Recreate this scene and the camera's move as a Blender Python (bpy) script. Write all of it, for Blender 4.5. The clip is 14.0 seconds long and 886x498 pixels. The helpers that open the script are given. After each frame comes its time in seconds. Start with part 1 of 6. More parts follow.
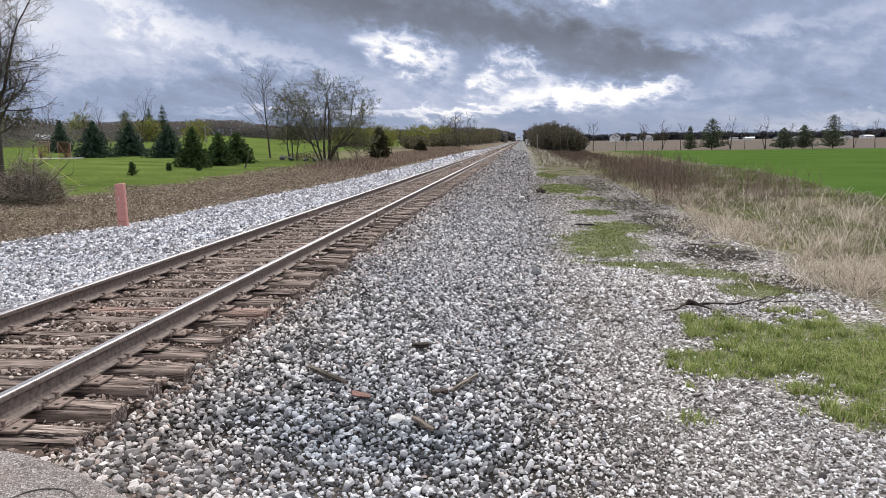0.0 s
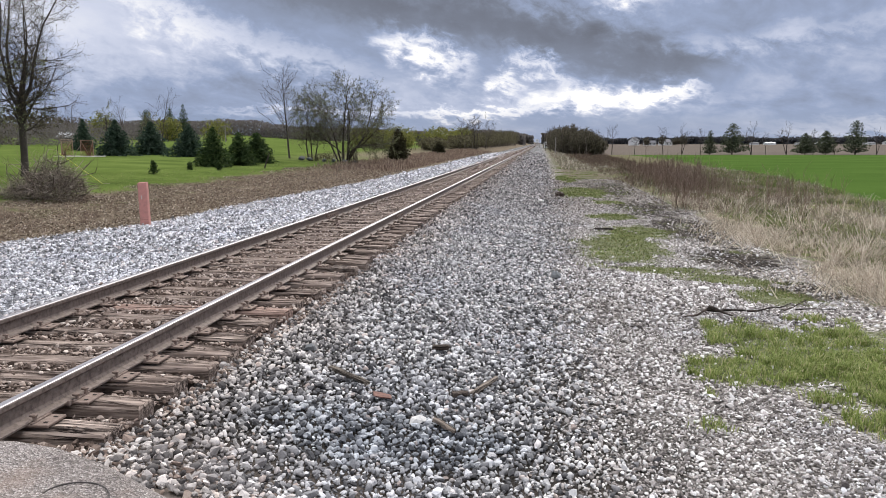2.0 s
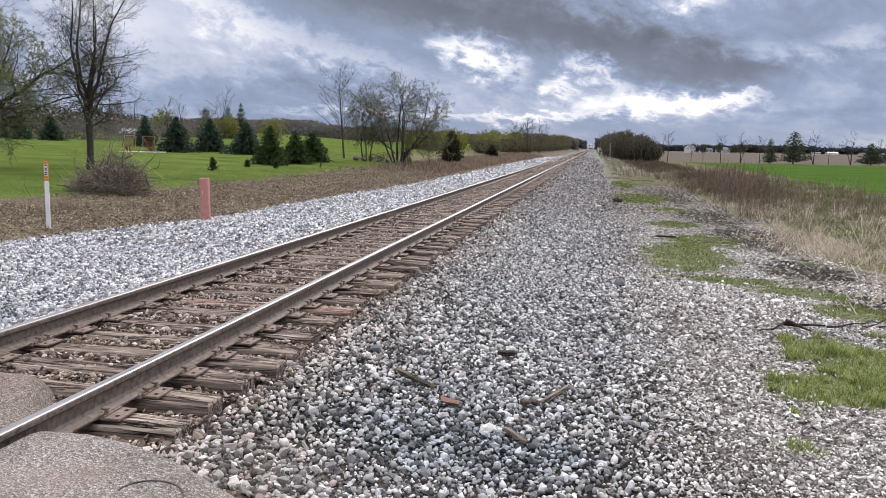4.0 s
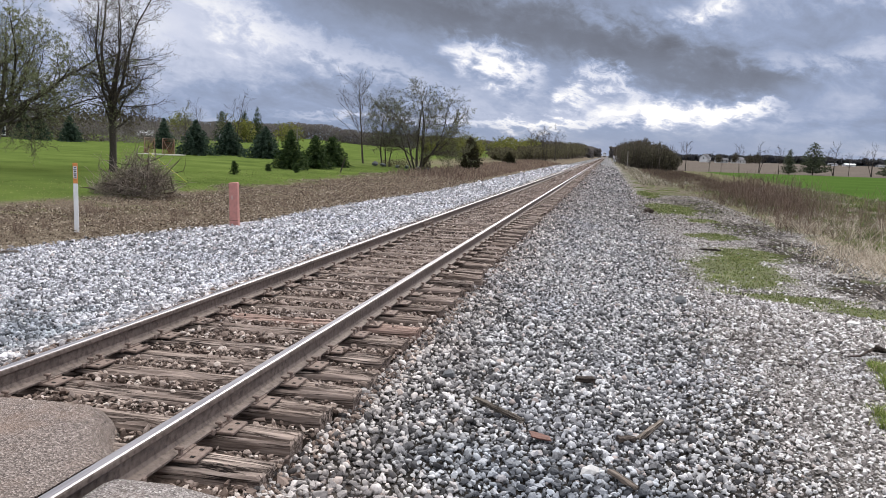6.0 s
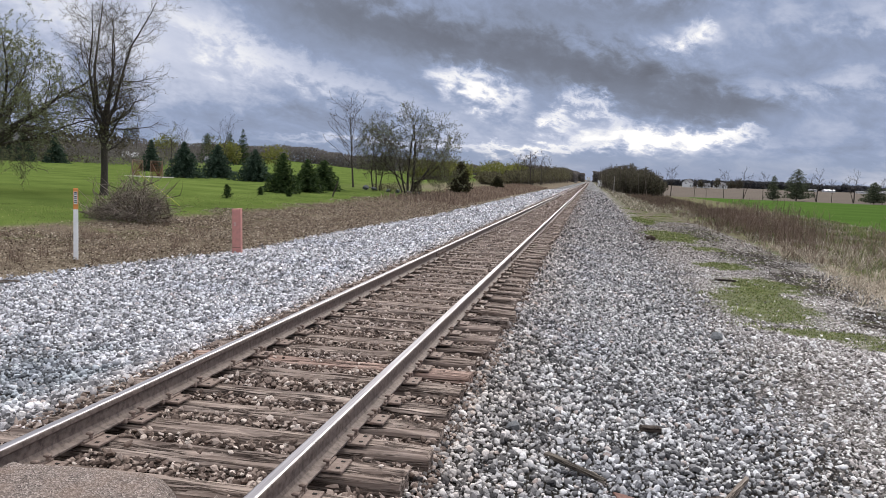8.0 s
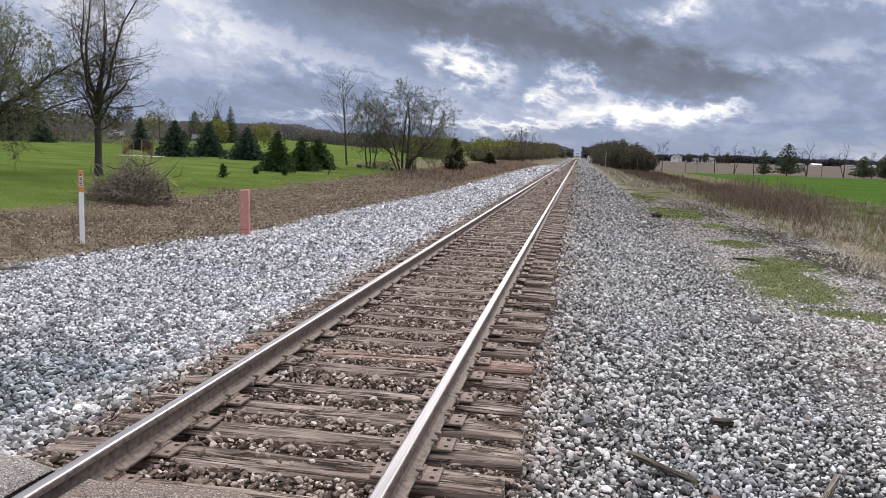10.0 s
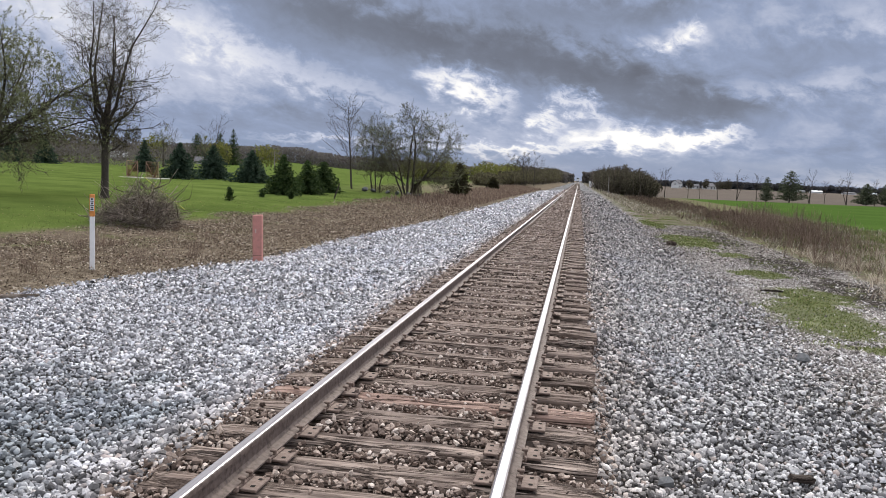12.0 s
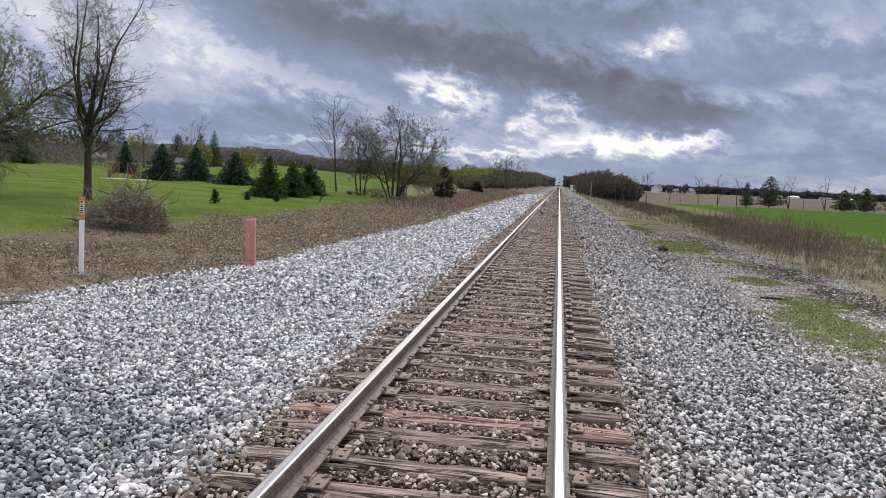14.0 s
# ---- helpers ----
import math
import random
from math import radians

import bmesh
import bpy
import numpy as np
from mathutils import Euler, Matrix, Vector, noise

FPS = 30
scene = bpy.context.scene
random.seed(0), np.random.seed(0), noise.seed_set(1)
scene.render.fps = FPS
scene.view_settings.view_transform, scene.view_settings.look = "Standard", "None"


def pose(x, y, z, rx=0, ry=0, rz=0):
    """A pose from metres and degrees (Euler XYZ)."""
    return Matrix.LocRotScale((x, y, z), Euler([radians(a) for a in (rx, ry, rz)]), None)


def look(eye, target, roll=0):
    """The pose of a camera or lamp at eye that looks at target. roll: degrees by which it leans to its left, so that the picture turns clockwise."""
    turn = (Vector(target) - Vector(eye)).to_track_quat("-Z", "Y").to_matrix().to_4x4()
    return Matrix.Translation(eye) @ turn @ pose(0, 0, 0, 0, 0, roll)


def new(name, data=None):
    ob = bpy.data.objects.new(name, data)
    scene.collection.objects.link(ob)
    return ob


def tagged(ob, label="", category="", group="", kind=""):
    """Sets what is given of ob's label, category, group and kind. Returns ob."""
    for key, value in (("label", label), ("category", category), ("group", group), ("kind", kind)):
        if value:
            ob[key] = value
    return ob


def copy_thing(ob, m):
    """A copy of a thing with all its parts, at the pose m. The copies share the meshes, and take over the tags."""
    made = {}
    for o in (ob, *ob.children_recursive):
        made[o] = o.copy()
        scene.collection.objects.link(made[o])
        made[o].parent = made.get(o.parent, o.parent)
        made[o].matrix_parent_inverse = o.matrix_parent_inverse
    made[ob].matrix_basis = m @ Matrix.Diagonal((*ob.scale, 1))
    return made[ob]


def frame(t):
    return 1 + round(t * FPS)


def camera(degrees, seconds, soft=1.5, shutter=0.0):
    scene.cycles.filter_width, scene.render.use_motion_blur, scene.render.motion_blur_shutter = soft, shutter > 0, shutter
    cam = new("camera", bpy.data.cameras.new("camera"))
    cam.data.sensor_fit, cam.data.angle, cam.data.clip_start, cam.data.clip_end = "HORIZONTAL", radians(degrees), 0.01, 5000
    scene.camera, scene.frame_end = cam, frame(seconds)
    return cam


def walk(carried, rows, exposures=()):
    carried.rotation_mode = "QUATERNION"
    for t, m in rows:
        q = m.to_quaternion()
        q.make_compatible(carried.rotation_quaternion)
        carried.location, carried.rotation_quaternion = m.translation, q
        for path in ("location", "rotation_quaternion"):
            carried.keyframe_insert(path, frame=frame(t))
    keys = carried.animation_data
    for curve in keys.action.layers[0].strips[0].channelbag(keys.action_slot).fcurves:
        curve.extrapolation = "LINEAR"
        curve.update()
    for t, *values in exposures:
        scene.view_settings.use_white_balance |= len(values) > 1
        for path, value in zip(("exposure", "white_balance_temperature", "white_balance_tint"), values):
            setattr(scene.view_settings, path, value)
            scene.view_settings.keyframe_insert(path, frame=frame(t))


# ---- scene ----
cam = camera(60.0, 14.0, soft=0.6)
PATH = [
    (0, (3.832, 0.26, 1.646), (3.626, 2.23, 1.366), -0.7),
    (0.5, (3.823, 0.224, 1.664), (3.626, 2.195, 1.389), -0.8),
    (1, (3.822, 0.22, 1.665), (3.625, 2.192, 1.396), -0.5),
    (1.5, (3.804, 0.243, 1.661), (3.587, 2.213, 1.392), -0.4),
    (2, (3.788, 0.213, 1.662), (3.539, 2.179, 1.387), -0.1),
    (2.5, (3.758, 0.245, 1.655), (3.469, 2.204, 1.375), 0.2),
    (3, (3.739, 0.235, 1.654), (3.412, 2.189, 1.377), 0.6),
    (5.3, (3.13, 0.63, 1.598), (2.725, 2.57, 1.332), 1.5),
    (5.5, (3.052, 0.655, 1.622), (2.647, 2.595, 1.354), 1.7),
    (6, (2.912, 0.792, 1.632), (2.506, 2.734, 1.378), 1.8),
    (6.5, (2.714, 0.915, 1.639), (2.313, 2.86, 1.403), 2.0),
    (7, (2.469, 0.902, 1.683), (2.074, 2.851, 1.469), 2.2),
    (7.5, (2.343, 0.959, 1.679), (1.96, 2.912, 1.482), 2.3),
    (8, (2.218, 1.085, 1.702), (1.85, 3.042, 1.509), 2.2),
    (8.2, (2.164, 1.113, 1.699), (1.794, 3.069, 1.506), 2.2),
    (10.3, (1.452, 1.347, 1.746), (1.122, 3.303, 1.491), 1.7),
    (10.5, (1.365, 1.373, 1.752), (1.032, 3.329, 1.501), 1.5),
    (11, (1.163, 1.421, 1.769), (0.82, 3.378, 1.539), 1.6),
    (11.5, (1.106, 1.563, 1.777), (0.76, 3.522, 1.569), 1.9),
    (12, (1.074, 1.696, 1.775), (0.735, 3.658, 1.584), 2.3),
    (12.5, (0.951, 1.779, 1.769), (0.628, 3.744, 1.588), 2.7),
    (13, (0.735, 1.85, 1.79), (0.43, 3.818, 1.611), 2.8),
    (13.5, (0.65, 1.852, 1.799), (0.356, 3.822, 1.618), 2.7),
    (14, (0.657, 1.899, 1.794), (0.367, 3.869, 1.613), 2.7),
]
walk(cam, [(t, look(eye, target, roll)) for t, eye, target, roll in PATH],
     [(0, 0.05), (3, 0.05), (6.5, 0.02), (8, -0.05), (10.5, -0.05), (14, -0.12)])

# ---- world, sun ----
SUN_AZ, SUN_EL = radians(4), radians(32)
world = bpy.data.worlds.new("overcast_sky")
scene.world = world
world.use_nodes = True


class Nodes:
    """Short hands for building node trees."""

    def __init__(self, tree):
        self.t = tree

    def node(self, kind, **sets):
        n = self.t.nodes.new(kind)
        for k, v in sets.items():
            setattr(n, k, v)
        return n

    def put(self, socket, v):
        if isinstance(v, bpy.types.NodeSocket):
            self.t.links.new(v, socket)
        elif isinstance(v, (tuple, list)) and socket.type == "RGBA" and len(v) == 3:
            socket.default_value = (*v, 1)
        else:
            socket.default_value = v

    def math(self, op, a, b=0.0, c=0.0, clamp=False):
        n = self.node("ShaderNodeMath", operation=op, use_clamp=clamp)
        self.put(n.inputs[0], a)
        self.put(n.inputs[1], b)
        self.put(n.inputs[2], c)
        return n.outputs[0]

    def add(self, a, b):
        return self.math("ADD", a, b)

    def mul(self, a, b):
        return self.math("MULTIPLY", a, b)

    def step(self, v, lo, hi):
        """0 at lo, 1 at hi, smooth between; lo may exceed hi."""
        n = self.node("ShaderNodeMapRange", interpolation_type="SMOOTHSTEP")
        if lo < hi:
            args = (lo, hi, 0.0, 1.0)
        else:
            args = (hi, lo, 1.0, 0.0)
        self.put(n.inputs[0], v)
        for i, a in enumerate(args):
            n.inputs[i + 1].default_value = a
        return n.outputs[0]

    def noise(self, vec, scale, detail=4.0, rough=0.55, distort=0.0):
        n = self.node("ShaderNodeTexNoise")
        self.put(n.inputs["Vector"], vec)
        n.inputs["Scale"].default_value = scale
        n.inputs["Detail"].default_value = detail
        n.inputs["Roughness"].default_value = rough
        n.inputs["Distortion"].default_value = distort
        return n.outputs["Fac"]

    def voronoi(self, vec, scale, feature="F1"):
        n = self.node("ShaderNodeTexVoronoi", feature=feature)
        self.put(n.inputs["Vector"], vec)
        n.inputs["Scale"].default_value = scale
        return n

    def ramp(self, fac, stops):
        n = self.node("ShaderNodeValToRGB")
        self.put(n.inputs[0], fac)
        els = n.color_ramp.elements
        while len(els) < len(stops):
            els.new(0.5)
        for e, (p, c) in zip(els, stops):
            e.position, e.color = p, (*c, 1)
        return n.outputs[0]

    def mix(self, fac, a, b, blend="MIX"):
        n = self.node("ShaderNodeMix", data_type="RGBA", blend_type=blend)
        self.put(n.inputs["Factor"], fac)
        self.put(n.inputs[6], a)
        self.put(n.inputs[7], b)
        return n.outputs[2]

    def pos(self):
        return self.node("ShaderNodeNewGeometry").outputs["Position"]

    def obj(self):
        return self.node("ShaderNodeTexCoord").outputs["Object"]

    def island(self):
        return self.node("ShaderNodeNewGeometry").outputs["Random Per Island"]

    def rand(self):
        return self.node("ShaderNodeObjectInfo").outputs["Random"]

    def xyz(self, v):
        n = self.node("ShaderNodeSeparateXYZ")
        self.put(n.inputs[0], v)
        return n.outputs

    def vec(self, x, y, z=0.0):
        n = self.node("ShaderNodeCombineXYZ")
        for i, v in enumerate((x, y, z)):
            self.put(n.inputs[i], v)
        return n.outputs[0]

    def scaled(self, v, s):
        n = self.node("ShaderNodeVectorMath", operation="MULTIPLY")
        self.put(n.inputs[0], v)
        n.inputs[1].default_value = s
        return n.outputs[0]


def build_sky():
    g = Nodes(world.node_tree)
    g.t.nodes.clear()
    d = g.node("ShaderNodeTexCoord").outputs["Generated"]
    x, y, z = g.xyz(d)
    u = g.math("ARCTAN2", x, y)
    v = g.math("ARCSINE", z)

    def spot(u0, v0, a, b, lean=0.0):
        du = g.add(g.add(u, -u0), warp_u)
        dv = g.add(g.add(g.add(v, -v0), warp_v), g.mul(du, -lean))
        du, dv = g.mul(du, 1 / a), g.mul(dv, 1 / b)
        return g.math("EXPONENT", g.mul(g.add(g.mul(du, du), g.mul(dv, dv)), -1.0))

    # cloud coordinates flatten towards the horizon
    lift = g.math("POWER", g.math("MAXIMUM", g.add(v, 0.02), 0.001), 0.62)
    lift = g.add(lift, g.mul(u, 0.16))
    big = g.noise(g.vec(g.mul(u, 3.6), g.mul(lift, 6.0), 3.1), 1.3, 8.0, 0.55, 0.5)
    fine = g.noise(g.vec(g.mul(u, 10.0), g.mul(lift, 13.0), 8.4), 1.5, 8.0, 0.56, 0.5)
    wisp = g.noise(g.vec(g.mul(u, 20.0), g.mul(lift, 24.0), 1.7), 2.2, 7.0, 0.6, 0.3)
    warp_u = g.add(g.mul(g.add(fine, -0.5), 0.15), g.mul(g.add(wisp, -0.5), 0.06))
    warp_v = g.add(g.mul(g.add(wisp, -0.5), 0.055), g.mul(g.add(big, -0.5), 0.04))
    # brightness of the deck
    b = g.add(0.505, g.mul(g.add(big, -0.5), 0.40))
    b = g.add(b, g.mul(g.add(fine, -0.5), 0.40))
    b = g.add(b, g.mul(g.add(wisp, -0.5), 0.20))
    # heavy cloud bellies: azimuth, height, half sizes, lean, strength
    bellies = (
        (-0.30, 0.186, 0.15, 0.030, -0.20, -0.30),
        (-0.19, 0.158, 0.06, 0.018, -0.30, -0.14),
        (-0.05, 0.150, 0.11, 0.026, -0.15, -0.30),
        (0.06, 0.122, 0.09, 0.026, -0.10, -0.24),
        (0.14, 0.094, 0.10, 0.016, 0.0, -0.22),
        (0.02, 0.210, 0.12, 0.020, 0.0, -0.20),
        (0.30, 0.165, 0.16, 0.022, 0.05, -0.10),
        (-0.43, 0.066, 0.20, 0.022, 0.0, -0.11),
    )
    # thin places and gaps where the light comes through
    gaps = (
        (-0.47, 0.155, 0.050, 0.026, -0.60, 0.24),
        (-0.40, 0.131, 0.080, 0.013, -0.35, 0.15),
        (-0.29, 0.104, 0.100, 0.014, -0.28, 0.18),
        (-0.155, 0.117, 0.036, 0.016, -0.30, 0.50),
        (-0.122, 0.098, 0.032, 0.013, -0.20, 0.34),
        (-0.048, 0.073, 0.016, 0.009, 0.0, 0.50),
        (-0.020, 0.100, 0.026, 0.010, -0.20, 0.38),
        (0.010, 0.082, 0.028, 0.012, -0.30, 0.36),
    )
    # bright slots above the horizon
    slots = (
        (0.055, 0.056, 0.080, 0.011, 0.0, 0.75),
        (0.145, 0.060, 0.045, 0.006, 0.0, 0.40),
        (-0.09, 0.041, 0.090, 0.0055, 0.02, 0.52),
        (-0.32, 0.034, 0.090, 0.006, 0.0, 0.36),
        (0.112, 0.180, 0.028, 0.013, 0.0, 0.60),
        (0.40, 0.012, 0.130, 0.010, 0.0, 0.36),
        (-0.62, 0.150, 0.120, 0.060, -0.20, 0.36),
        (0.30, 0.126, 0.110, 0.012, 0.10, 0.16),
        (0.35, 0.195, 0.100, 0.020, 0.0, 0.14),
    )
    for u0, v0, a, c, lean, s in bellies + gaps + slots:
        b = g.add(b, g.mul(spot(u0, v0, a * 1.08, c * 1.12, lean), s * 0.84))
    low = g.step(v, 0.045, 0.020)
    b = g.math("ADD", g.mul(b, g.add(1.0, g.mul(low, -0.30))), g.mul(low, 0.13), clamp=True)
    deck = g.ramp(b, [(0.0, (0.140, 0.149, 0.182)), (0.28, (0.212, 0.240, 0.312)), (0.50, (0.325, 0.390, 0.555)),
                      (0.72, (0.62, 0.66, 0.80)), (1.0, (1.12, 1.10, 1.07))])
    # an overcast sky grows brighter towards the zenith
    up = g.step(v, 0.22, 0.95)
    deck = g.mix(up, deck, (ZENITH, ZENITH * 1.0, ZENITH * 1.04))
    sky = g.node("ShaderNodeTexSky", sky_type="NISHITA", sun_disc=False, sun_elevation=SUN_EL, sun_rotation=SUN_AZ)
    deck = g.mix(g.mul(low, 0.8), deck, g.mix(g.step(b, 0.45, 0.9), (0.245, 0.330, 0.515), (0.70, 0.72, 0.80)))
    blue = g.mix(1.0, sky.outputs[0], (0.08, 0.08, 0.08), "MULTIPLY")
    gap = g.mul(low, 0.05)
    bg = g.node("ShaderNodeBackground")
    g.put(bg.inputs[0], g.mix(gap, deck, blue))
    bg.inputs[1].default_value = SKY
    out = g.node("ShaderNodeOutputWorld")
    g.put(out.inputs[0], bg.outputs[0])


SKY, ZENITH = 1.0, 2.1
build_sky()
sun = new("sun", bpy.data.lights.new("sun", "SUN"))
sun.data.energy, sun.data.angle, sun.data.color = 2.6, radians(14), (1.0, 0.95, 0.88)
sun.matrix_world = look((0, 0, 50), (-50 * math.sin(SUN_AZ) / math.tan(SUN_EL), -50 * math.cos(SUN_AZ) / math.tan(SUN_EL), 0))

# ---- materials ----


def material(name, rough=0.8, metal=0.0):
    m = bpy.data.materials.new(name)
    m.use_nodes = True
    g = Nodes(m.node_tree)
    b = m.node_tree.nodes["Principled BSDF"]
    b.inputs["Roughness"].default_value = rough
    b.inputs["Metallic"].default_value = metal
    b.inputs["Specular IOR Level"].default_value = 0.3 if metal else 0.12
    return m, g, b


def bump(g, b, height, strength=0.5, dist=0.02):
    n = g.node("ShaderNodeBump")
    n.inputs["Strength"].default_value = strength
    n.inputs["Distance"].default_value = dist
    g.put(n.inputs["Height"], height)
    g.put(b.inputs["Normal"], n.outputs[0])


def stone_material(name, stops, tint_scale=0.5, far_darken=0.0):
    m, g, b = material(name, 0.85)
    c = g.ramp(g.island(), stops)
    p = g.pos()
    n1 = g.noise(p, 55, 5, 0.65)
    c = g.mix(g.mul(g.step(n1, 0.45, 0.75), 0.4), c, g.mix(1.0, c, (0.5, 0.5, 0.5), "MULTIPLY"))
    big = g.noise(p, tint_scale, 3)
    c = g.mix(g.step(big, 0.45, 0.7), c, g.mix(1.0, c, (0.90, 0.92, 0.96), "MULTIPLY"))
    g.put(b.inputs["Base Color"], c)
    # brown dust of the ties on the stones beside them
    x, y, z = g.xyz(p)
    near = g.add(g.math("ABSOLUTE", x), g.mul(g.add(g.noise(p, 2.5, 4, 0.6), -0.5), 1.3))
    near = g.add(near, g.mul(g.step(y, 5.4, 3.9), -0.55))
    # a stretch of darker, greenish stone beside the road
    ragged_edge = g.mul(g.add(g.noise(p, 1.1, 4, 0.6), -0.5), 2.4)
    du, dv = g.mul(g.add(x, 4.2), 1 / 2.3), g.mul(g.add(y, -6.3), 1 / 2.3)
    spot = g.add(g.math("SQRT", g.add(g.mul(du, du), g.mul(dv, dv))), ragged_edge)
    c = g.mix(g.mul(g.step(spot, 1.3, 0.5), 0.85), c, g.mix(1.0, c, (0.48, 0.53, 0.54), "MULTIPLY"))
    if far_darken:
        # stones turn darker and slightly browner from about y 14 to 32
        old = g.mul(g.step(g.add(y, g.mul(ragged_edge, 2.0)), 14.0, 32.0), far_darken)
        c = g.mix(old, c, g.mix(1.0, c, (0.60, 0.57, 0.55), "MULTIPLY"))
    du, dv = g.mul(g.add(x, -2.75), 1 / 1.1), g.mul(g.add(y, -5.3), 1 / 0.6)
    spot = g.add(g.math("SQRT", g.add(g.mul(du, du), g.mul(dv, dv))), g.mul(ragged_edge, 0.6))
    c = g.mix(g.mul(g.step(spot, 1.2, 0.6), 0.7), c, g.mix(1.0, c, (0.60, 0.66, 0.72), "MULTIPLY"))
    c = g.mix(g.mul(g.step(near, 2.3, 1.25), 0.6), c, g.mix(1.0, c, (0.84, 0.74, 0.66), "MULTIPLY"))
    g.put(b.inputs["Base Color"], c)
    bump(g, b, n1, 0.8, 0.008)
    return m


def speckle_material(name, stops, rough=0.9, trans=0.4, noise_scale=30):
    """Colour by piece, with fine variation."""
    m, g, b = material(name, rough)
    c = g.ramp(g.island(), stops)
    n = g.noise(g.pos(), noise_scale, 3)
    c = g.mix(g.mul(n, 0.45), c, g.mix(1.0, c, (0.6, 0.6, 0.6), "MULTIPLY"))
    g.put(b.inputs["Base Color"], c)
    if trans:
        t = g.node("ShaderNodeBsdfTranslucent")
        g.put(t.inputs[0], c)
        mx = g.node("ShaderNodeMixShader")
        mx.inputs[0].default_value = trans
        g.put(mx.inputs[1], b.outputs[0])
        g.put(mx.inputs[2], t.outputs[0])
        g.put(g.t.nodes["Material Output"].inputs[0], mx.outputs[0])
    return m


def plain_material(name, colour, rough=0.8, metal=0.0, vary=0.25, scale=12, relief=0.3, dark=None):
    m, g, b = material(name, rough, metal)
    p = g.obj()
    n1, n2 = g.noise(p, scale, 6, 0.6), g.noise(p, scale * 0.15, 3)
    dark = dark or tuple(v * (1 - vary * 1.6) for v in colour)
    c = g.mix(g.step(n1, 0.35, 0.75), colour, dark)
    c = g.mix(g.mul(g.step(n2, 0.4, 0.7), 0.5), c, tuple(v * (1 - vary) for v in colour))
    g.put(b.inputs["Base Color"], c)
    bump(g, b, n1, relief, 0.01)
    return m


def wood_material(name, light, dark, tone=None):
    """Weathered timber with the grain along the object's x."""
    m, g, b = material(name, 0.9)
    p = g.obj()
    r = g.rand()
    off = g.node("ShaderNodeVectorMath", operation="ADD")
    g.put(off.inputs[0], g.scaled(p, (1.6, 34, 34)))
    g.put(off.inputs[1], g.vec(g.mul(r, 40), g.mul(r, 17), 0.0))
    grain = g.noise(off.outputs[0], 1.0, 7, 0.62, 0.4)
    broad = g.noise(p, 2.2, 4)
    c = g.ramp(grain, [(0.36, dark), (0.50, tuple(a * 0.45 + e * 0.55 for a, e in zip(light, dark))), (0.66, light)])
    off2 = g.node("ShaderNodeVectorMath", operation="ADD")
    g.put(off2.inputs[0], g.scaled(p, (0.9, 15, 15)))
    g.put(off2.inputs[1], g.vec(g.mul(r, 31), g.mul(r, 23), 5.0))
    split = g.math("ABSOLUTE", g.add(g.noise(off2.outputs[0], 1.0, 5, 0.6, 0.3), -0.5))
    c = g.mix(g.step(split, 0.030, 0.008), c, tuple(v * 0.3 for v in dark))
    c = g.mix(g.mul(g.step(broad, 0.4, 0.7), 0.6), c, tone or tuple(v * 0.55 for v in dark))
    c = g.mix(g.mul(r, 0.3), c, (0.17, 0.125, 0.10))
    g.put(b.inputs["Base Color"], c)
    bump(g, b, g.add(grain, g.mul(g.step(split, 0.0, 0.04), 0.8)), 0.9, 0.015)
    return m


GREY_STONES = [(0.0, (0.056, 0.055, 0.057)), (0.20, (0.140, 0.137, 0.139)), (0.43, (0.280, 0.274, 0.276)), (0.62, (0.44, 0.432, 0.431)),
               (0.79, (0.62, 0.608, 0.606)), (0.91, (0.76, 0.75, 0.748)), (0.95, (0.38, 0.31, 0.275)), (1.0, (0.85, 0.84, 0.838))]
M_STONE = stone_material("grey_limestone_ballast", GREY_STONES, far_darken=0.75)
M_STONE_PALE = stone_material("pale_limestone_ballast", [(p, tuple(0.06 + min(0.84, v * k) for v, k in zip(c, (1.06, 1.075, 1.13)))) for p, c in GREY_STONES])
M_STONE_BROWN = stone_material("rust_stained_ballast", [(0.0, (0.075, 0.058, 0.050)), (0.3, (0.18, 0.143, 0.124)), (0.6, (0.30, 0.25, 0.222)),
                                                         (0.85, (0.47, 0.41, 0.372)), (1.0, (0.68, 0.63, 0.59))])
M_PEBBLE = stone_material("mixed_pebbles", [(0.0, (0.11, 0.097, 0.090)), (0.28, (0.27, 0.244, 0.228)), (0.55, (0.45, 0.415, 0.393)),
                                            (0.80, (0.68, 0.65, 0.63)), (1.0, (0.88, 0.86, 0.84))], far_darken=1.0)
M_TIE = wood_material("creosoted_weathered_oak", (0.52, 0.425, 0.365), (0.052, 0.038, 0.033), (0.18, 0.136, 0.114))
M_TIE_LIGHT = wood_material("freshly_split_oak", (0.46, 0.335, 0.28), (0.20, 0.135, 0.11), (0.27, 0.175, 0.14))
M_RUST = plain_material("dusty_rusted_rail_steel", (0.215, 0.170, 0.147), 0.75, 0.2, 0.35, 26, 0.35, (0.080, 0.060, 0.051))
M_PLATE = plain_material("rusted_plate_steel", (0.25, 0.19, 0.16), 0.8, 0.2, 0.3, 40, 0.4, (0.115, 0.082, 0.068))
M_DARK = plain_material("hole_shade_black", (0.02, 0.018, 0.016), 0.9)


def rail_top_material():
    m, g, b = material("polished_running_surface", 0.4, 1.0)
    p = g.pos()
    n = g.noise(g.scaled(p, (60, 1.2, 60)), 1.0, 5, 0.6)
    g.put(b.inputs["Base Color"], g.ramp(n, [(0.3, (0.21, 0.198, 0.204)), (0.7, (0.34, 0.326, 0.34))]))
    g.put(b.inputs["Roughness"], g.math("MULTIPLY_ADD", n, 0.3, 0.36))
    return m


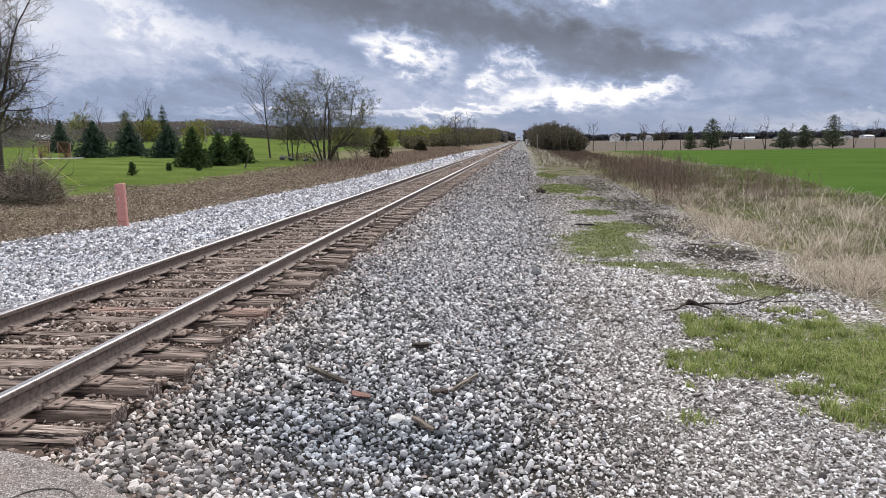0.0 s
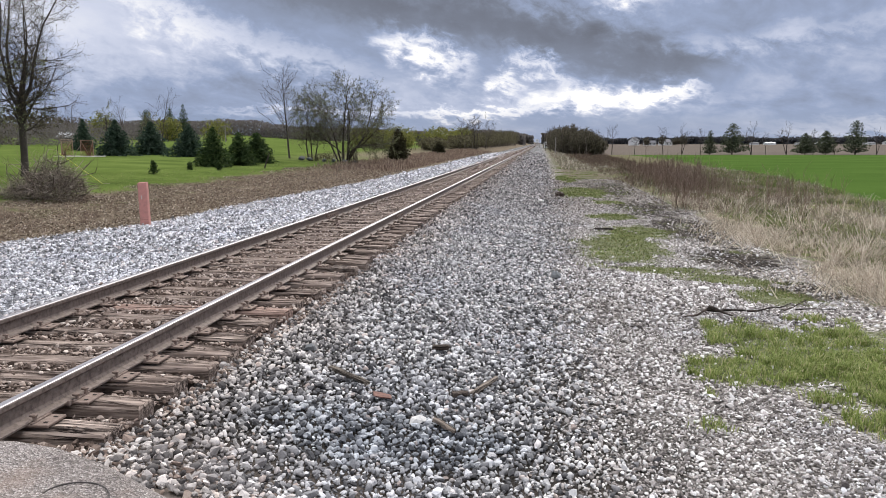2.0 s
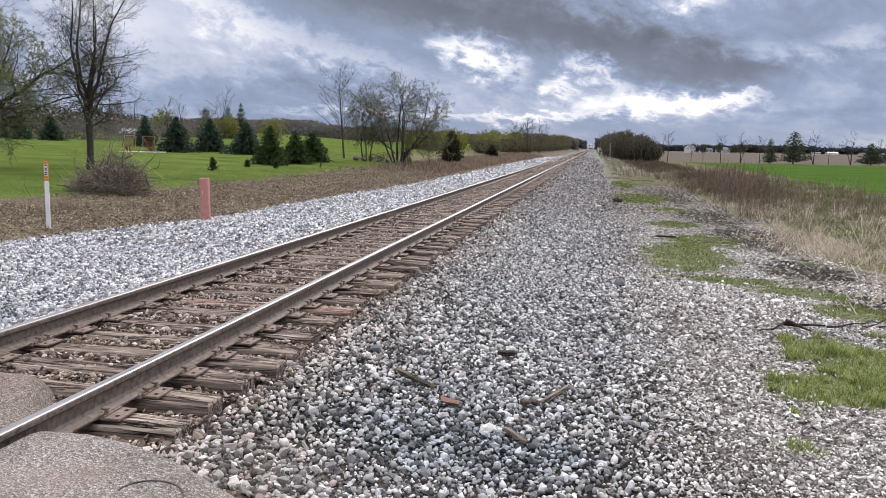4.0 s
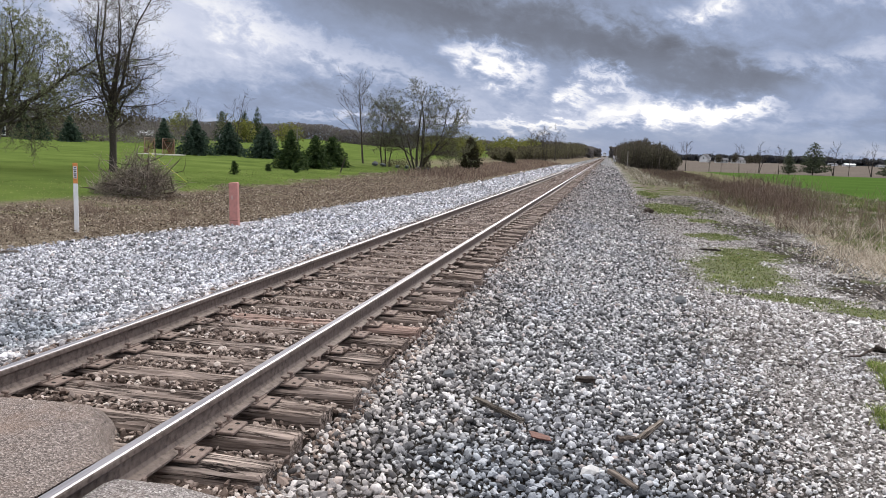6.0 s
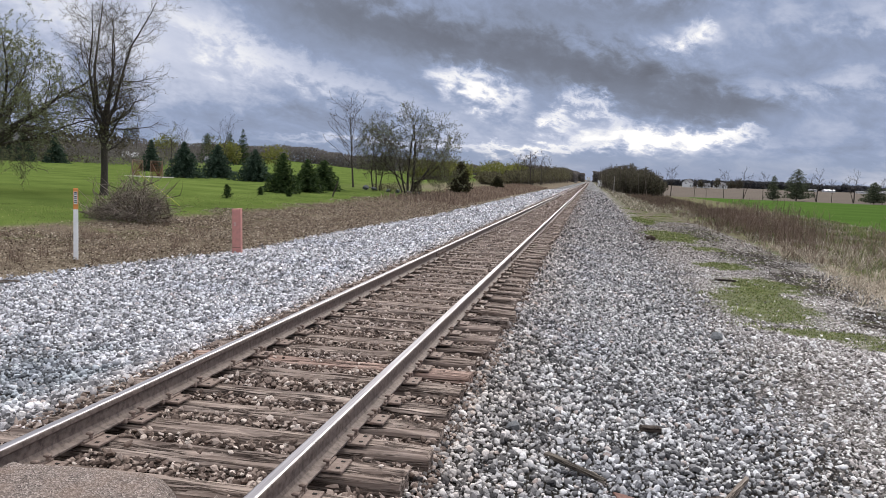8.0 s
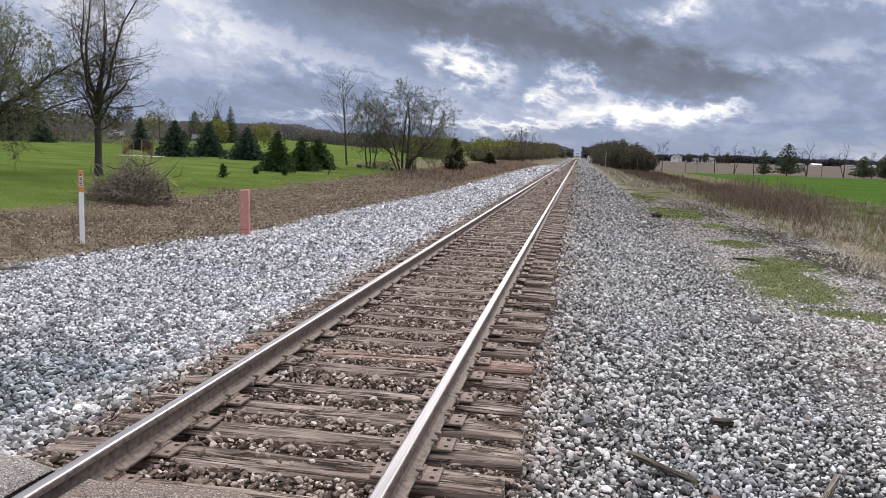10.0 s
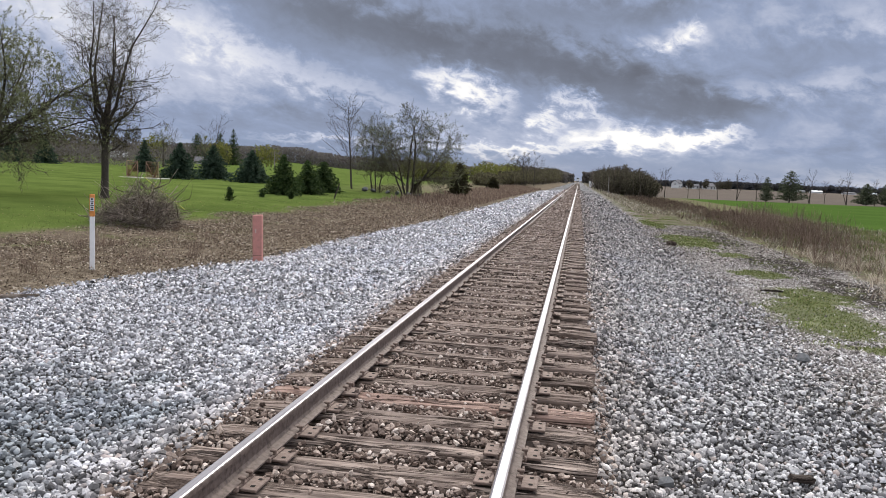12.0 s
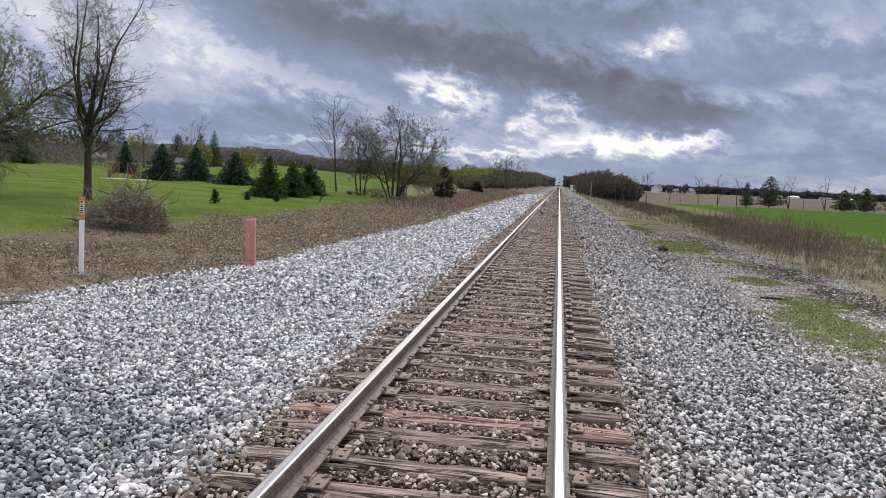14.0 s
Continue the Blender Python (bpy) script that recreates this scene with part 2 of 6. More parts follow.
M_RAILTOP = rail_top_material()


def asphalt_material(name, tone):
    m, g, b = material(name, 0.92)
    p = g.pos()
    v = g.voronoi(p, 120)
    c = g.ramp(g.xyz(v.outputs["Color"])[0], [(0.0, (0.13, 0.116, 0.110)), (0.5, (0.275, 0.248, 0.235)), (0.85, (0.42, 0.385, 0.367)), (1.0, (0.62, 0.58, 0.56))])
    stain = g.noise(p, 2.4, 6, 0.6)
    c = g.mix(g.mul(g.step(stain, 0.46, 0.70), 0.5), c, (0.34, 0.265, 0.22))
    patchy = g.noise(p, 0.9, 5, 0.65)
    c = g.mix(g.mul(g.step(patchy, 0.5, 0.66), 0.45), c, g.mix(1.0, c, (0.60, 0.58, 0.57), "MULTIPLY"))
    c = g.mix(1.0, c, tone, "MULTIPLY")
    g.put(b.inputs["Base Color"], c)
    bump(g, b, g.add(v.outputs["Distance"], g.mul(stain, 2.0)), 0.9, 0.012)
    return m


M_ASPHALT = asphalt_material("worn_grey_asphalt", (0.92, 0.91, 0.90))
M_ASPHALT_BROWN = asphalt_material("dusty_brown_asphalt", (0.72, 0.66, 0.62))
M_BLACKTAR = plain_material("old_tar", (0.11, 0.10, 0.094), 0.85, 0, 0.3, 40, 0.3)

# patches of green grass on the gravel shoulder: centre, half sizes
GRASS = [(7.0, 8.35, 1.35, 1.40), (5.95, 7.55, 0.75, 0.62), (7.25, 6.9, 1.15, 1.5), (5.8, 13.4, 1.00, 0.50), (6.75, 12.5, 0.80, 0.55), (7.1, 11.2, 0.62, 0.62),
         (5.5, 16.3, 1.0, 2.6), (6.1, 19.0, 0.85, 1.5), (5.9, 22.9, 0.95, 1.0), (6.3, 28.5, 0.65, 1.0), (5.6, 34.0, 1.25, 4.0), (5.2, 46.0, 0.6, 5.0)]
SOIL = [(7.35, 14.8, 0.95, 1.9), (7.5, 20.0, 1.1, 3.0), (7.7, 11.8, 0.7, 0.9), (7.2, 26.0, 1.2, 4.0), (6.9, 37.0, 1.2, 7.0)]


def ground_material():
    m, g, b = material("ground_cover", 1.0)
    b.inputs["Specular IOR Level"].default_value = 0.0
    p = g.pos()
    x, y, z = g.xyz(p)
    wob = g.mul(g.add(g.noise(p, 0.45, 4, 0.6), -0.5), 2.6)
    wob2 = g.mul(g.add(g.noise(p, 2.2, 4, 0.6), -0.5), 0.9)
    xw = g.add(x, g.add(wob, wob2))
    xs = g.add(x, wob2)
    n_rag = g.noise(p, 0.9, 5, 0.65)
    n_fine, n_mid, n_big = g.noise(p, 38, 5, 0.65), g.noise(p, 3.5, 5, 0.6), g.noise(p, 0.12, 4)
    # gravel
    v = g.voronoi(p, 21)
    rnd = g.xyz(v.outputs["Color"])[0]
    gravel = g.ramp(rnd, [(0.0, (0.13, 0.13, 0.135)), (0.3, (0.25, 0.25, 0.256)), (0.6, (0.37, 0.368, 0.37)), (0.8, (0.54, 0.532, 0.53)), (1.0, (0.72, 0.71, 0.71))])
    # gap shade put into the colour: near-black towards the cell edges
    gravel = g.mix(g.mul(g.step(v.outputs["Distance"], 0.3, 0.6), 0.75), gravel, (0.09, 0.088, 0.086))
    # dirt under the loose stones, coloured near-black for the shade between them
    shaded_fines = g.mix(n_mid, (0.022, 0.020, 0.018), (0.060, 0.054, 0.049))
    shaded_fines = g.mix(g.step(y, 5.0, 4.0), shaded_fines, g.mix(n_fine, (0.07, 0.058, 0.05), (0.24, 0.205, 0.18)))
    # far gravel dimmed in colour for the self-shade its flat sheet lacks
    gravel = g.mix(g.step(y, 150.0, 60.0), g.mix(1.0, gravel, (0.72, 0.72, 0.72), "MULTIPLY"), shaded_fines)
    brown = g.mul(g.step(xs, -1.75, -1.3), g.step(xs, 1.55, 1.25))
    gravel = g.mix(g.mul(brown, 0.75), gravel, g.mix(1.0, gravel, (0.62, 0.50, 0.43), "MULTIPLY"))
    # pebbly soil of the right shoulder
    v2 = g.voronoi(p, 34)
    peb = g.ramp(g.xyz(v2.outputs["Color"])[0], [(0.0, (0.065, 0.058, 0.052)), (0.45, (0.16, 0.146, 0.133)), (0.75, (0.33, 0.305, 0.285)), (1.0, (0.60, 0.57, 0.545))])
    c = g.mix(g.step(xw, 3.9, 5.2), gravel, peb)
    green = g.ramp(g.add(g.mul(n_mid, 0.45), g.mul(n_fine, 0.55)), [(0.32, (0.046, 0.046, 0.026)), (0.5, (0.092, 0.105, 0.040)), (0.68, (0.165, 0.190, 0.072))])
    dirt = g.ramp(g.add(g.mul(n_mid, 0.4), g.mul(n_fine, 0.6)), [(0.40, (0.014, 0.012, 0.011)), (0.52, (0.046, 0.040, 0.035)), (0.62, (0.17, 0.15, 0.135))])
    dirt = g.mix(g.mul(g.step(g.noise(p, 1.3, 5, 0.65), 0.5, 0.66), 0.7), dirt, green)
    straw = g.ramp(g.add(g.mul(n_mid, 0.6), g.mul(n_fine, 0.4)), [(0.3, (0.07, 0.058, 0.043)), (0.5, (0.155, 0.128, 0.095)), (0.7, (0.27, 0.228, 0.172))])

    def patch(col, cover, spots, rag=1.3, most=0.8):
        for cx, cy, rx, ry in spots:
            du, dv = g.mul(g.add(xs, -cx), 1 / rx), g.mul(g.add(g.add(y, -cy), g.mul(wob, 0.35)), 1 / ry)
            r = g.math("SQRT", g.add(g.mul(du, du), g.mul(dv, dv)))
            col = g.mix(g.mul(g.step(g.add(r, g.add(g.mul(g.add(n_mid, -0.5), rag), g.mul(g.add(n_rag, -0.5), rag))), 1.15, 0.6), most), col, cover)
        return col

    far_mix = g.mul(g.step(y, 22.0, 50.0), g.step(xw, 4.4, 5.6))
    c = g.mix(g.mul(far_mix, 0.9), c, g.mix(0.25, g.mix(g.step(g.noise(p, 0.7, 5, 0.65), 0.42, 0.6), straw, green), (0.03, 0.028, 0.02)))
    c = patch(c, dirt, SOIL, 1.3, 1.0)
    c = patch(c, green, GRASS)
    c = g.mix(g.step(g.add(xw, g.mul(g.add(n_fine, -0.5), 1.0)), 7.9, 8.9), c, g.mix(g.step(n_mid, 0.42, 0.60), straw, green))
    # wheat field and the ploughed field beyond it
    wheat = g.ramp(g.add(g.mul(n_fine, 0.4), g.mul(n_big, 0.6)), [(0.3, (0.040, 0.074, 0.017)), (0.5, (0.056, 0.099, 0.022)), (0.7, (0.076, 0.120, 0.030))])
    edge = g.add(g.add(xw, g.mul(g.step(y, 15.0, 60.0), -4.2)), g.add(g.mul(g.step(y, 60.0, 115.0), -2.5), -0.8))
    c = g.mix(g.step(edge, 13.6, 14.6), c, wheat)
    plough = g.ramp(g.noise(g.scaled(p, (0.03, 0.4, 0.4)), 1.0, 5), [(0.3, (0.095, 0.081, 0.070)), (0.6, (0.135, 0.115, 0.098)), (0.8, (0.165, 0.144, 0.118))])
    far_r = g.mul(g.step(x, 6.0, 9.0), g.step(g.add(y, wob), 160.0, 166.0))
    c = g.mix(far_r, c, plough)
    # leaf litter, then mown lawn on the left
    litter = g.ramp(g.add(g.mul(n_mid, 0.35), g.mul(n_fine, 0.65)), [(0.34, (0.034, 0.027, 0.021)), (0.5, (0.122, 0.098, 0.072)), (0.64, (0.32, 0.27, 0.205))])
    litter = g.mix(g.mul(g.step(n_rag, 0.5, 0.68), 0.6), litter, g.mix(n_fine, (0.055, 0.041, 0.034), (0.16, 0.125, 0.10)))
    litter = g.mix(g.mul(g.mul(g.step(g.noise(p, 0.5, 5, 0.65), 0.52, 0.66), g.step(x, -8.5, -11.5)), 0.7), litter, green)
    xl = g.add(g.add(x, g.mul(g.add(wob, wob2), 0.45)), g.add(g.mul(g.step(y, 21.0, 13.0), 1.5), g.mul(g.step(y, 26.0, 41.0), -0.8)))
    c = g.mix(g.step(xl, -6.2, -6.55), c, litter)
    mow = g.math("SINE", g.mul(g.add(g.mul(x, 0.25), g.mul(y, 0.97)), 1.25))
    lawn = g.ramp(g.add(g.add(g.mul(n_fine, 0.3), g.mul(g.noise(p, 0.3, 5, 0.65), 0.62)), g.mul(mow, 0.02)),
                  [(0.28, (0.050, 0.074, 0.020)), (0.47, (0.089, 0.124, 0.031)), (0.66, (0.135, 0.172, 0.049))])
    c = g.mix(g.step(g.add(xw, g.add(g.mul(g.add(n_fine, -0.5), 1.5), g.mul(g.step(y, 34.0, 20.0), 1.2))), -12.2, -13.6), c, lawn)
    # rough verge again far along the left of the track
    verge = g.mul(g.step(y, 60.0, 95.0), g.mul(g.step(xw, -24.0, -17.0), g.step(xw, -6.0, -7.0)))
    c = g.mix(g.mul(verge, 0.85), c, straw)
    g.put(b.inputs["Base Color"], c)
    h = g.add(g.mul(v.outputs["Distance"], -1.0), g.mul(n_fine, 0.6))
    bump(g, b, h, 0.8, 0.03)
    return m


M_GROUND = ground_material()
M_GRASS = speckle_material("fresh_green_grass", [(0.0, (0.12, 0.165, 0.042)), (0.4, (0.225, 0.285, 0.080)), (0.72, (0.33, 0.385, 0.13)), (0.9, (0.42, 0.42, 0.20)), (1.0, (0.52, 0.45, 0.30))], 0.7)
M_OLIVE = speckle_material("worn_olive_grass", [(0.0, (0.070, 0.090, 0.030)), (0.45, (0.135, 0.168, 0.054)), (0.8, (0.215, 0.250, 0.095)), (1.0, (0.33, 0.30, 0.16))], 0.8)
M_DRY = speckle_material("dry_straw", [(0.0, (0.26, 0.21, 0.165)), (0.45, (0.47, 0.40, 0.32)), (1.0, (0.78, 0.70, 0.58))], 0.9)
M_WEED = speckle_material("dry_brown_weeds", [(0.0, (0.10, 0.070, 0.054)), (0.4, (0.17, 0.122, 0.095)), (0.8, (0.25, 0.19, 0.15)), (1.0, (0.36, 0.295, 0.235))], 0.9)
M_REDWEED = speckle_material("reddish_dead_stalks", [(0.0, (0.14, 0.100, 0.080)), (0.5, (0.26, 0.190, 0.152)), (1.0, (0.44, 0.345, 0.275))], 0.9)
M_DULL = speckle_material("dull_dry_grass", [(0.0, (0.085, 0.073, 0.052)), (0.4, (0.185, 0.165, 0.122)), (0.75, (0.33, 0.295, 0.235)), (1.0, (0.66, 0.60, 0.51))], 0.9)
M_LEAFDRY = speckle_material("dead_leaves", [(0.0, (0.050, 0.037, 0.028)), (0.45, (0.155, 0.118, 0.086)), (0.75, (0.31, 0.25, 0.19)), (1.0, (0.62, 0.55, 0.46))], 0.85)
M_BARK = plain_material("dark_rough_bark", (0.085, 0.072, 0.062), 0.95, 0, 0.35, 22, 0.8)
M_BARK_GREY = plain_material("grey_brown_bark", (0.15, 0.128, 0.108), 0.95, 0, 0.3, 22, 0.8)
M_BUD = speckle_material("young_yellow_green_leaves", [(0.0, (0.135, 0.148, 0.072)), (0.5, (0.22, 0.238, 0.118)), (1.0, (0.33, 0.345, 0.195))], 0.7)
M_BUDRED = speckle_material("brown_green_buds", [(0.0, (0.07, 0.055, 0.035)), (0.5, (0.12, 0.105, 0.06)), (1.0, (0.20, 0.175, 0.095))], 0.8)
M_SPRUCE = speckle_material("blue_green_spruce_needles", [(0.0, (0.022, 0.040, 0.028)), (0.5, (0.046, 0.074, 0.050)), (1.0, (0.085, 0.122, 0.085))], 0.75)
M_PINE = speckle_material("dark_green_needles", [(0.0, (0.022, 0.040, 0.015)), (0.5, (0.044, 0.074, 0.025)), (1.0, (0.085, 0.120, 0.042))], 0.75)
M_ROWPINE = speckle_material("dull_green_pine_needles", [(0.0, (0.045, 0.058, 0.036)), (0.5, (0.085, 0.102, 0.062)), (1.0, (0.14, 0.155, 0.098))], 0.8)
M_CEDAR = speckle_material("bronze_cedar_foliage", [(0.0, (0.018, 0.017, 0.009)), (0.5, (0.036, 0.034, 0.017)), (1.0, (0.065, 0.060, 0.03))], 0.8)
M_TWIG = speckle_material("grey_brown_twigs", [(0.0, (0.055, 0.046, 0.038)), (0.5, (0.105, 0.088, 0.072)), (1.0, (0.18, 0.155, 0.13))], 0.9)
M_BRUSH = speckle_material("cut_grey_branches", [(0.0, (0.11, 0.088, 0.074)), (0.5, (0.27, 0.222, 0.19)), (1.0, (0.52, 0.45, 0.39))], 0.9)
# distance haze is put into this colour: pale lavender greys of low contrast
M_FARWOOD = speckle_material("haze_toned_bare_woods", [(0.0, (0.125, 0.112, 0.112)), (0.5, (0.150, 0.135, 0.130)), (0.85, (0.168, 0.153, 0.138)), (1.0, (0.17, 0.168, 0.125))], 0.95, noise_scale=0.3)
M_YELLOWBUSH = speckle_material("spring_yellow_green_foliage", [(0.0, (0.09, 0.10, 0.025)), (0.5, (0.175, 0.18, 0.045)), (1.0, (0.27, 0.27, 0.085))], 0.8, noise_scale=2)
M_HEDGE = speckle_material("olive_spring_hedge", [(0.0, (0.060, 0.052, 0.036)), (0.5, (0.105, 0.095, 0.058)), (1.0, (0.16, 0.155, 0.085))], 0.9, noise_scale=2)
# horizon woods: haze of the distance painted in as an even blue-grey
M_BLUEWOOD = speckle_material("haze_tinted_horizon_woods", [(0.0, (0.050, 0.052, 0.060)), (1.0, (0.075, 0.076, 0.082))], 0.95, noise_scale=0.3)
M_THICKET = speckle_material("olive_brown_thicket", [(0.0, (0.046, 0.042, 0.030)), (0.5, (0.082, 0.074, 0.052)), (1.0, (0.125, 0.115, 0.080))], 0.9, noise_scale=2)

# ---- mesh helpers ----


def poly_mesh(name, verts, faces, mats, smooth=False, index=None):
    """A mesh from arrays: faces all have the same number of corners."""
    verts, faces = np.asarray(verts, np.float32).reshape(-1, 3), np.asarray(faces, np.int32)
    me = bpy.data.meshes.new(name)
    k = faces.shape[1]
    me.vertices.add(len(verts))
    me.vertices.foreach_set("co", verts.ravel())
    me.loops.add(faces.size)
    me.loops.foreach_set("vertex_index", faces.ravel())
    me.polygons.add(len(faces))
    me.polygons.foreach_set("loop_start", np.arange(0, faces.size, k, dtype=np.int32))
    me.polygons.foreach_set("use_smooth", np.full(len(faces), smooth) if isinstance(smooth, bool) else smooth)
    if index is not None:
        me.polygons.foreach_set("material_index", np.asarray(index, np.int32))
    for m in mats if isinstance(mats, (list, tuple)) else [mats]:
        me.materials.append(m)
    me.update(calc_edges=True)
    return me


def bm_mesh(name, bm, mats, smooth=False):
    me = bpy.data.meshes.new(name)
    bm.to_mesh(me)
    bm.free()
    for m in mats if isinstance(mats, (list, tuple)) else [mats]:
        me.materials.append(m)
    for f in me.polygons:
        f.use_smooth = smooth
    return me


def part(name, me, parent, label="", m=None):
    """One mesh object under a thing or a part."""
    ob = new(name, me)
    ob.parent = parent
    if m is not None:
        ob.matrix_basis = m
    return tagged(ob, label)


def thing(name, label, category, m, group="", kind=""):
    ob = new(name)
    ob.empty_display_size = 0.3
    ob.matrix_basis = m
    return tagged(ob, label, category, group, kind)


def box(bm, cx, cy, cz, sx, sy, sz, bevel=0.0, index=0, turn=None):
    r = bmesh.ops.create_cube(bm, size=1.0)
    vs = r["verts"]
    bmesh.ops.scale(bm, vec=(sx, sy, sz), verts=vs)
    if bevel:
        es = list({e for v in vs for e in v.link_edges})
        r = bmesh.ops.bevel(bm, geom=es, offset=bevel, segments=1, affect="EDGES")
        vs = list({v for f in r["faces"] for v in f.verts} | {v for v in vs if v.is_valid})
    if turn is not None:
        bmesh.ops.transform(bm, matrix=turn, verts=vs)
    bmesh.ops.translate(bm, vec=(cx, cy, cz), verts=vs)
    for f in {f for v in vs for f in v.link_faces}:
        f.material_index = index
    return vs


def smooth01(t):
    t = np.clip(t, 0, 1)
    return t * t * (3 - 2 * t)


def gz(x, y):
    """Height of the ground."""
    x, y = np.asarray(x, float), np.asarray(y, float)
    z = np.interp(x, [-14, -8, -6.3, -3.6, -2.5, -1.45, 1.3, 2.5, 3.4, 8], [-0.45, -0.47, -0.47, -0.42, -0.34, -0.075, -0.12, -0.38, -0.46, -0.5])
    z = z + 0.018 * np.clip(-x - 8, 0, 80) + 0.004 * np.clip(y - 15, 0, 300) * np.clip((-x - 7) / 6, 0, 1)
    z = z + 0.03 * np.clip(-x - 12, 0, 9) + 0.012 * np.clip(y - 80, 0, 330) * smooth01((-x - 100) / 80)
    z = z - 0.003 * np.clip(y - 20, 0, 150) * np.clip((x - 7) / 8, 0, 1)
    # the ramp up to the road
    edge = np.interp(x, [-9, -2, 0, 2, 4], [6.6, 5.7, 4.9, 4.5, 4.2])
    w = smooth01((edge - y) / 1.1)
    road = np.interp(x, [-12, -2, -1.4, 1.4, 2.2, 5, 9], [-0.25, 0.02, -0.02, -0.02, -0.12, -0.3, -0.4])
    z = z * (1 - w) + road * w
    # low mound of pebbles on the shoulder
    return z + 0.10 * np.exp(-((x - 5.4) / 1.1) ** 2 - ((y - 10.8) / 1.7) ** 2)


def tubes(p0, p1, r0, r1, n=5):
    """Tapered tubes, one per segment: vertices and quads."""
    p0, p1 = np.asarray(p0, float), np.asarray(p1, float)
    r0, r1 = np.asarray(r0, float)[:, None, None], np.asarray(r1, float)[:, None, None]
    d = p1 - p0
    d /= np.linalg.norm(d, axis=1)[:, None] + 1e-9
    ref = np.where(np.abs(d[:, 2:3]) > 0.9, [[1.0, 0, 0]], [[0, 0, 1.0]])
    a = np.cross(d, ref)
    a /= np.linalg.norm(a, axis=1)[:, None]
    c = np.cross(d, a)
    ang = np.arange(n) * 2 * math.pi / n
    ring = a[:, None, :] * np.cos(ang)[None, :, None] + c[:, None, :] * np.sin(ang)[None, :, None]
    v = np.concatenate([p0[:, None, :] + ring * r0, p1[:, None, :] + ring * r1], axis=1)
    i = np.arange(n)
    j = (i + 1) % n
    f = np.stack([i, j, j + n, i + n], axis=1)
    faces = f[None] + (np.arange(len(p0)) * 2 * n)[:, None, None]
    return v.reshape(-1, 3), faces.reshape(-1, 4)


def chain(points, radii, n=7, cap=True):
    """One unbroken tapered tube through the points."""
    P, V, F = np.array(points, float), [], []
    for i, p in enumerate(P):
        d = P[min(i + 1, len(P) - 1)] - P[max(i - 1, 0)]
        d /= np.linalg.norm(d) + 1e-9
        a = np.cross(d, (1.0, 0, 0) if abs(d[2]) > 0.7 else (0, 0, 1.0))
        a /= np.linalg.norm(a)
        c = np.cross(d, a)
        V += [p + (a * math.cos(t) + c * math.sin(t)) * radii[i] * (1 + 0.12 * math.sin(3 * t + i)) for t in np.arange(n) * 2 * math.pi / n]
        if i:
            F += [((i - 1) * n + k, (i - 1) * n + (k + 1) % n, i * n + (k + 1) % n, i * n + k) for k in range(n)]
    return np.array(V), np.array(F)


def quads(centre, size, rng, flat=0.0, aspect=0.6):
    """Small leaves: one quad each, turned at random; flat presses them towards the level."""
    n = len(centre)
    a = rng.normal(size=(n, 3))
    b = rng.normal(size=(n, 3))
    a[:, 2] *= 1 - flat
    b[:, 2] *= 1 - flat
    a /= np.linalg.norm(a, axis=1)[:, None]
    b -= a * (a * b).sum(1)[:, None]
    b /= np.linalg.norm(b, axis=1)[:, None]
    s = (size * rng.uniform(0.6, 1.4, n))[:, None]
    a, b = a * s, b * s * aspect
    v = np.stack([centre - a, centre + b * 0.9, centre + a, centre - b * 0.9], axis=1)
    f = np.arange(n * 4).reshape(n, 4)
    return v.reshape(-1, 3), f


def blades(x, y, z, height, width, lean, rng):
    """Grass blades: three bent triangles each."""
    n = len(x)
    az, la = rng.uniform(0, 2 * math.pi, n), rng.uniform(0, 2 * math.pi, n)
    w = np.stack([np.cos(az), np.sin(az), np.zeros(n)], 1) * (width * rng.uniform(0.6, 1.3, n))[:, None]
    h = height * rng.uniform(0.45, 1.25, n)
    bend = lean * rng.uniform(0.2, 1.3, n) * h
    d = np.stack([np.cos(la), np.sin(la), np.zeros(n)], 1)
    p = np.stack([x, y, z - 0.01], 1)
    up = np.array([[0, 0, 1.0]])
    mid = p + up * (h * 0.6)[:, None] + d * (bend * 0.35)[:, None]
    tip = p + up * (h * np.clip(1 - 0.3 * lean, 0.25, 1))[:, None] + d * bend[:, None]
    v = np.stack([p - w, p + w, mid - w * 0.7, mid + w * 0.7, tip], 1)
    f = np.array([[0, 1, 3], [0, 3, 2], [2, 3, 4]])[None] + (np.arange(n) * 5)[:, None, None]
    return v.reshape(-1, 3), f.reshape(-1, 3)


def ico():
    bm = bmesh.new()
    bmesh.ops.create_icosphere(bm, subdivisions=1, radius=1.0)
    v = np.array([tuple(a.co) for a in bm.verts])
    f = np.array([[a.index for a in t.verts] for t in bm.faces])
    bm.free()
    return v, f


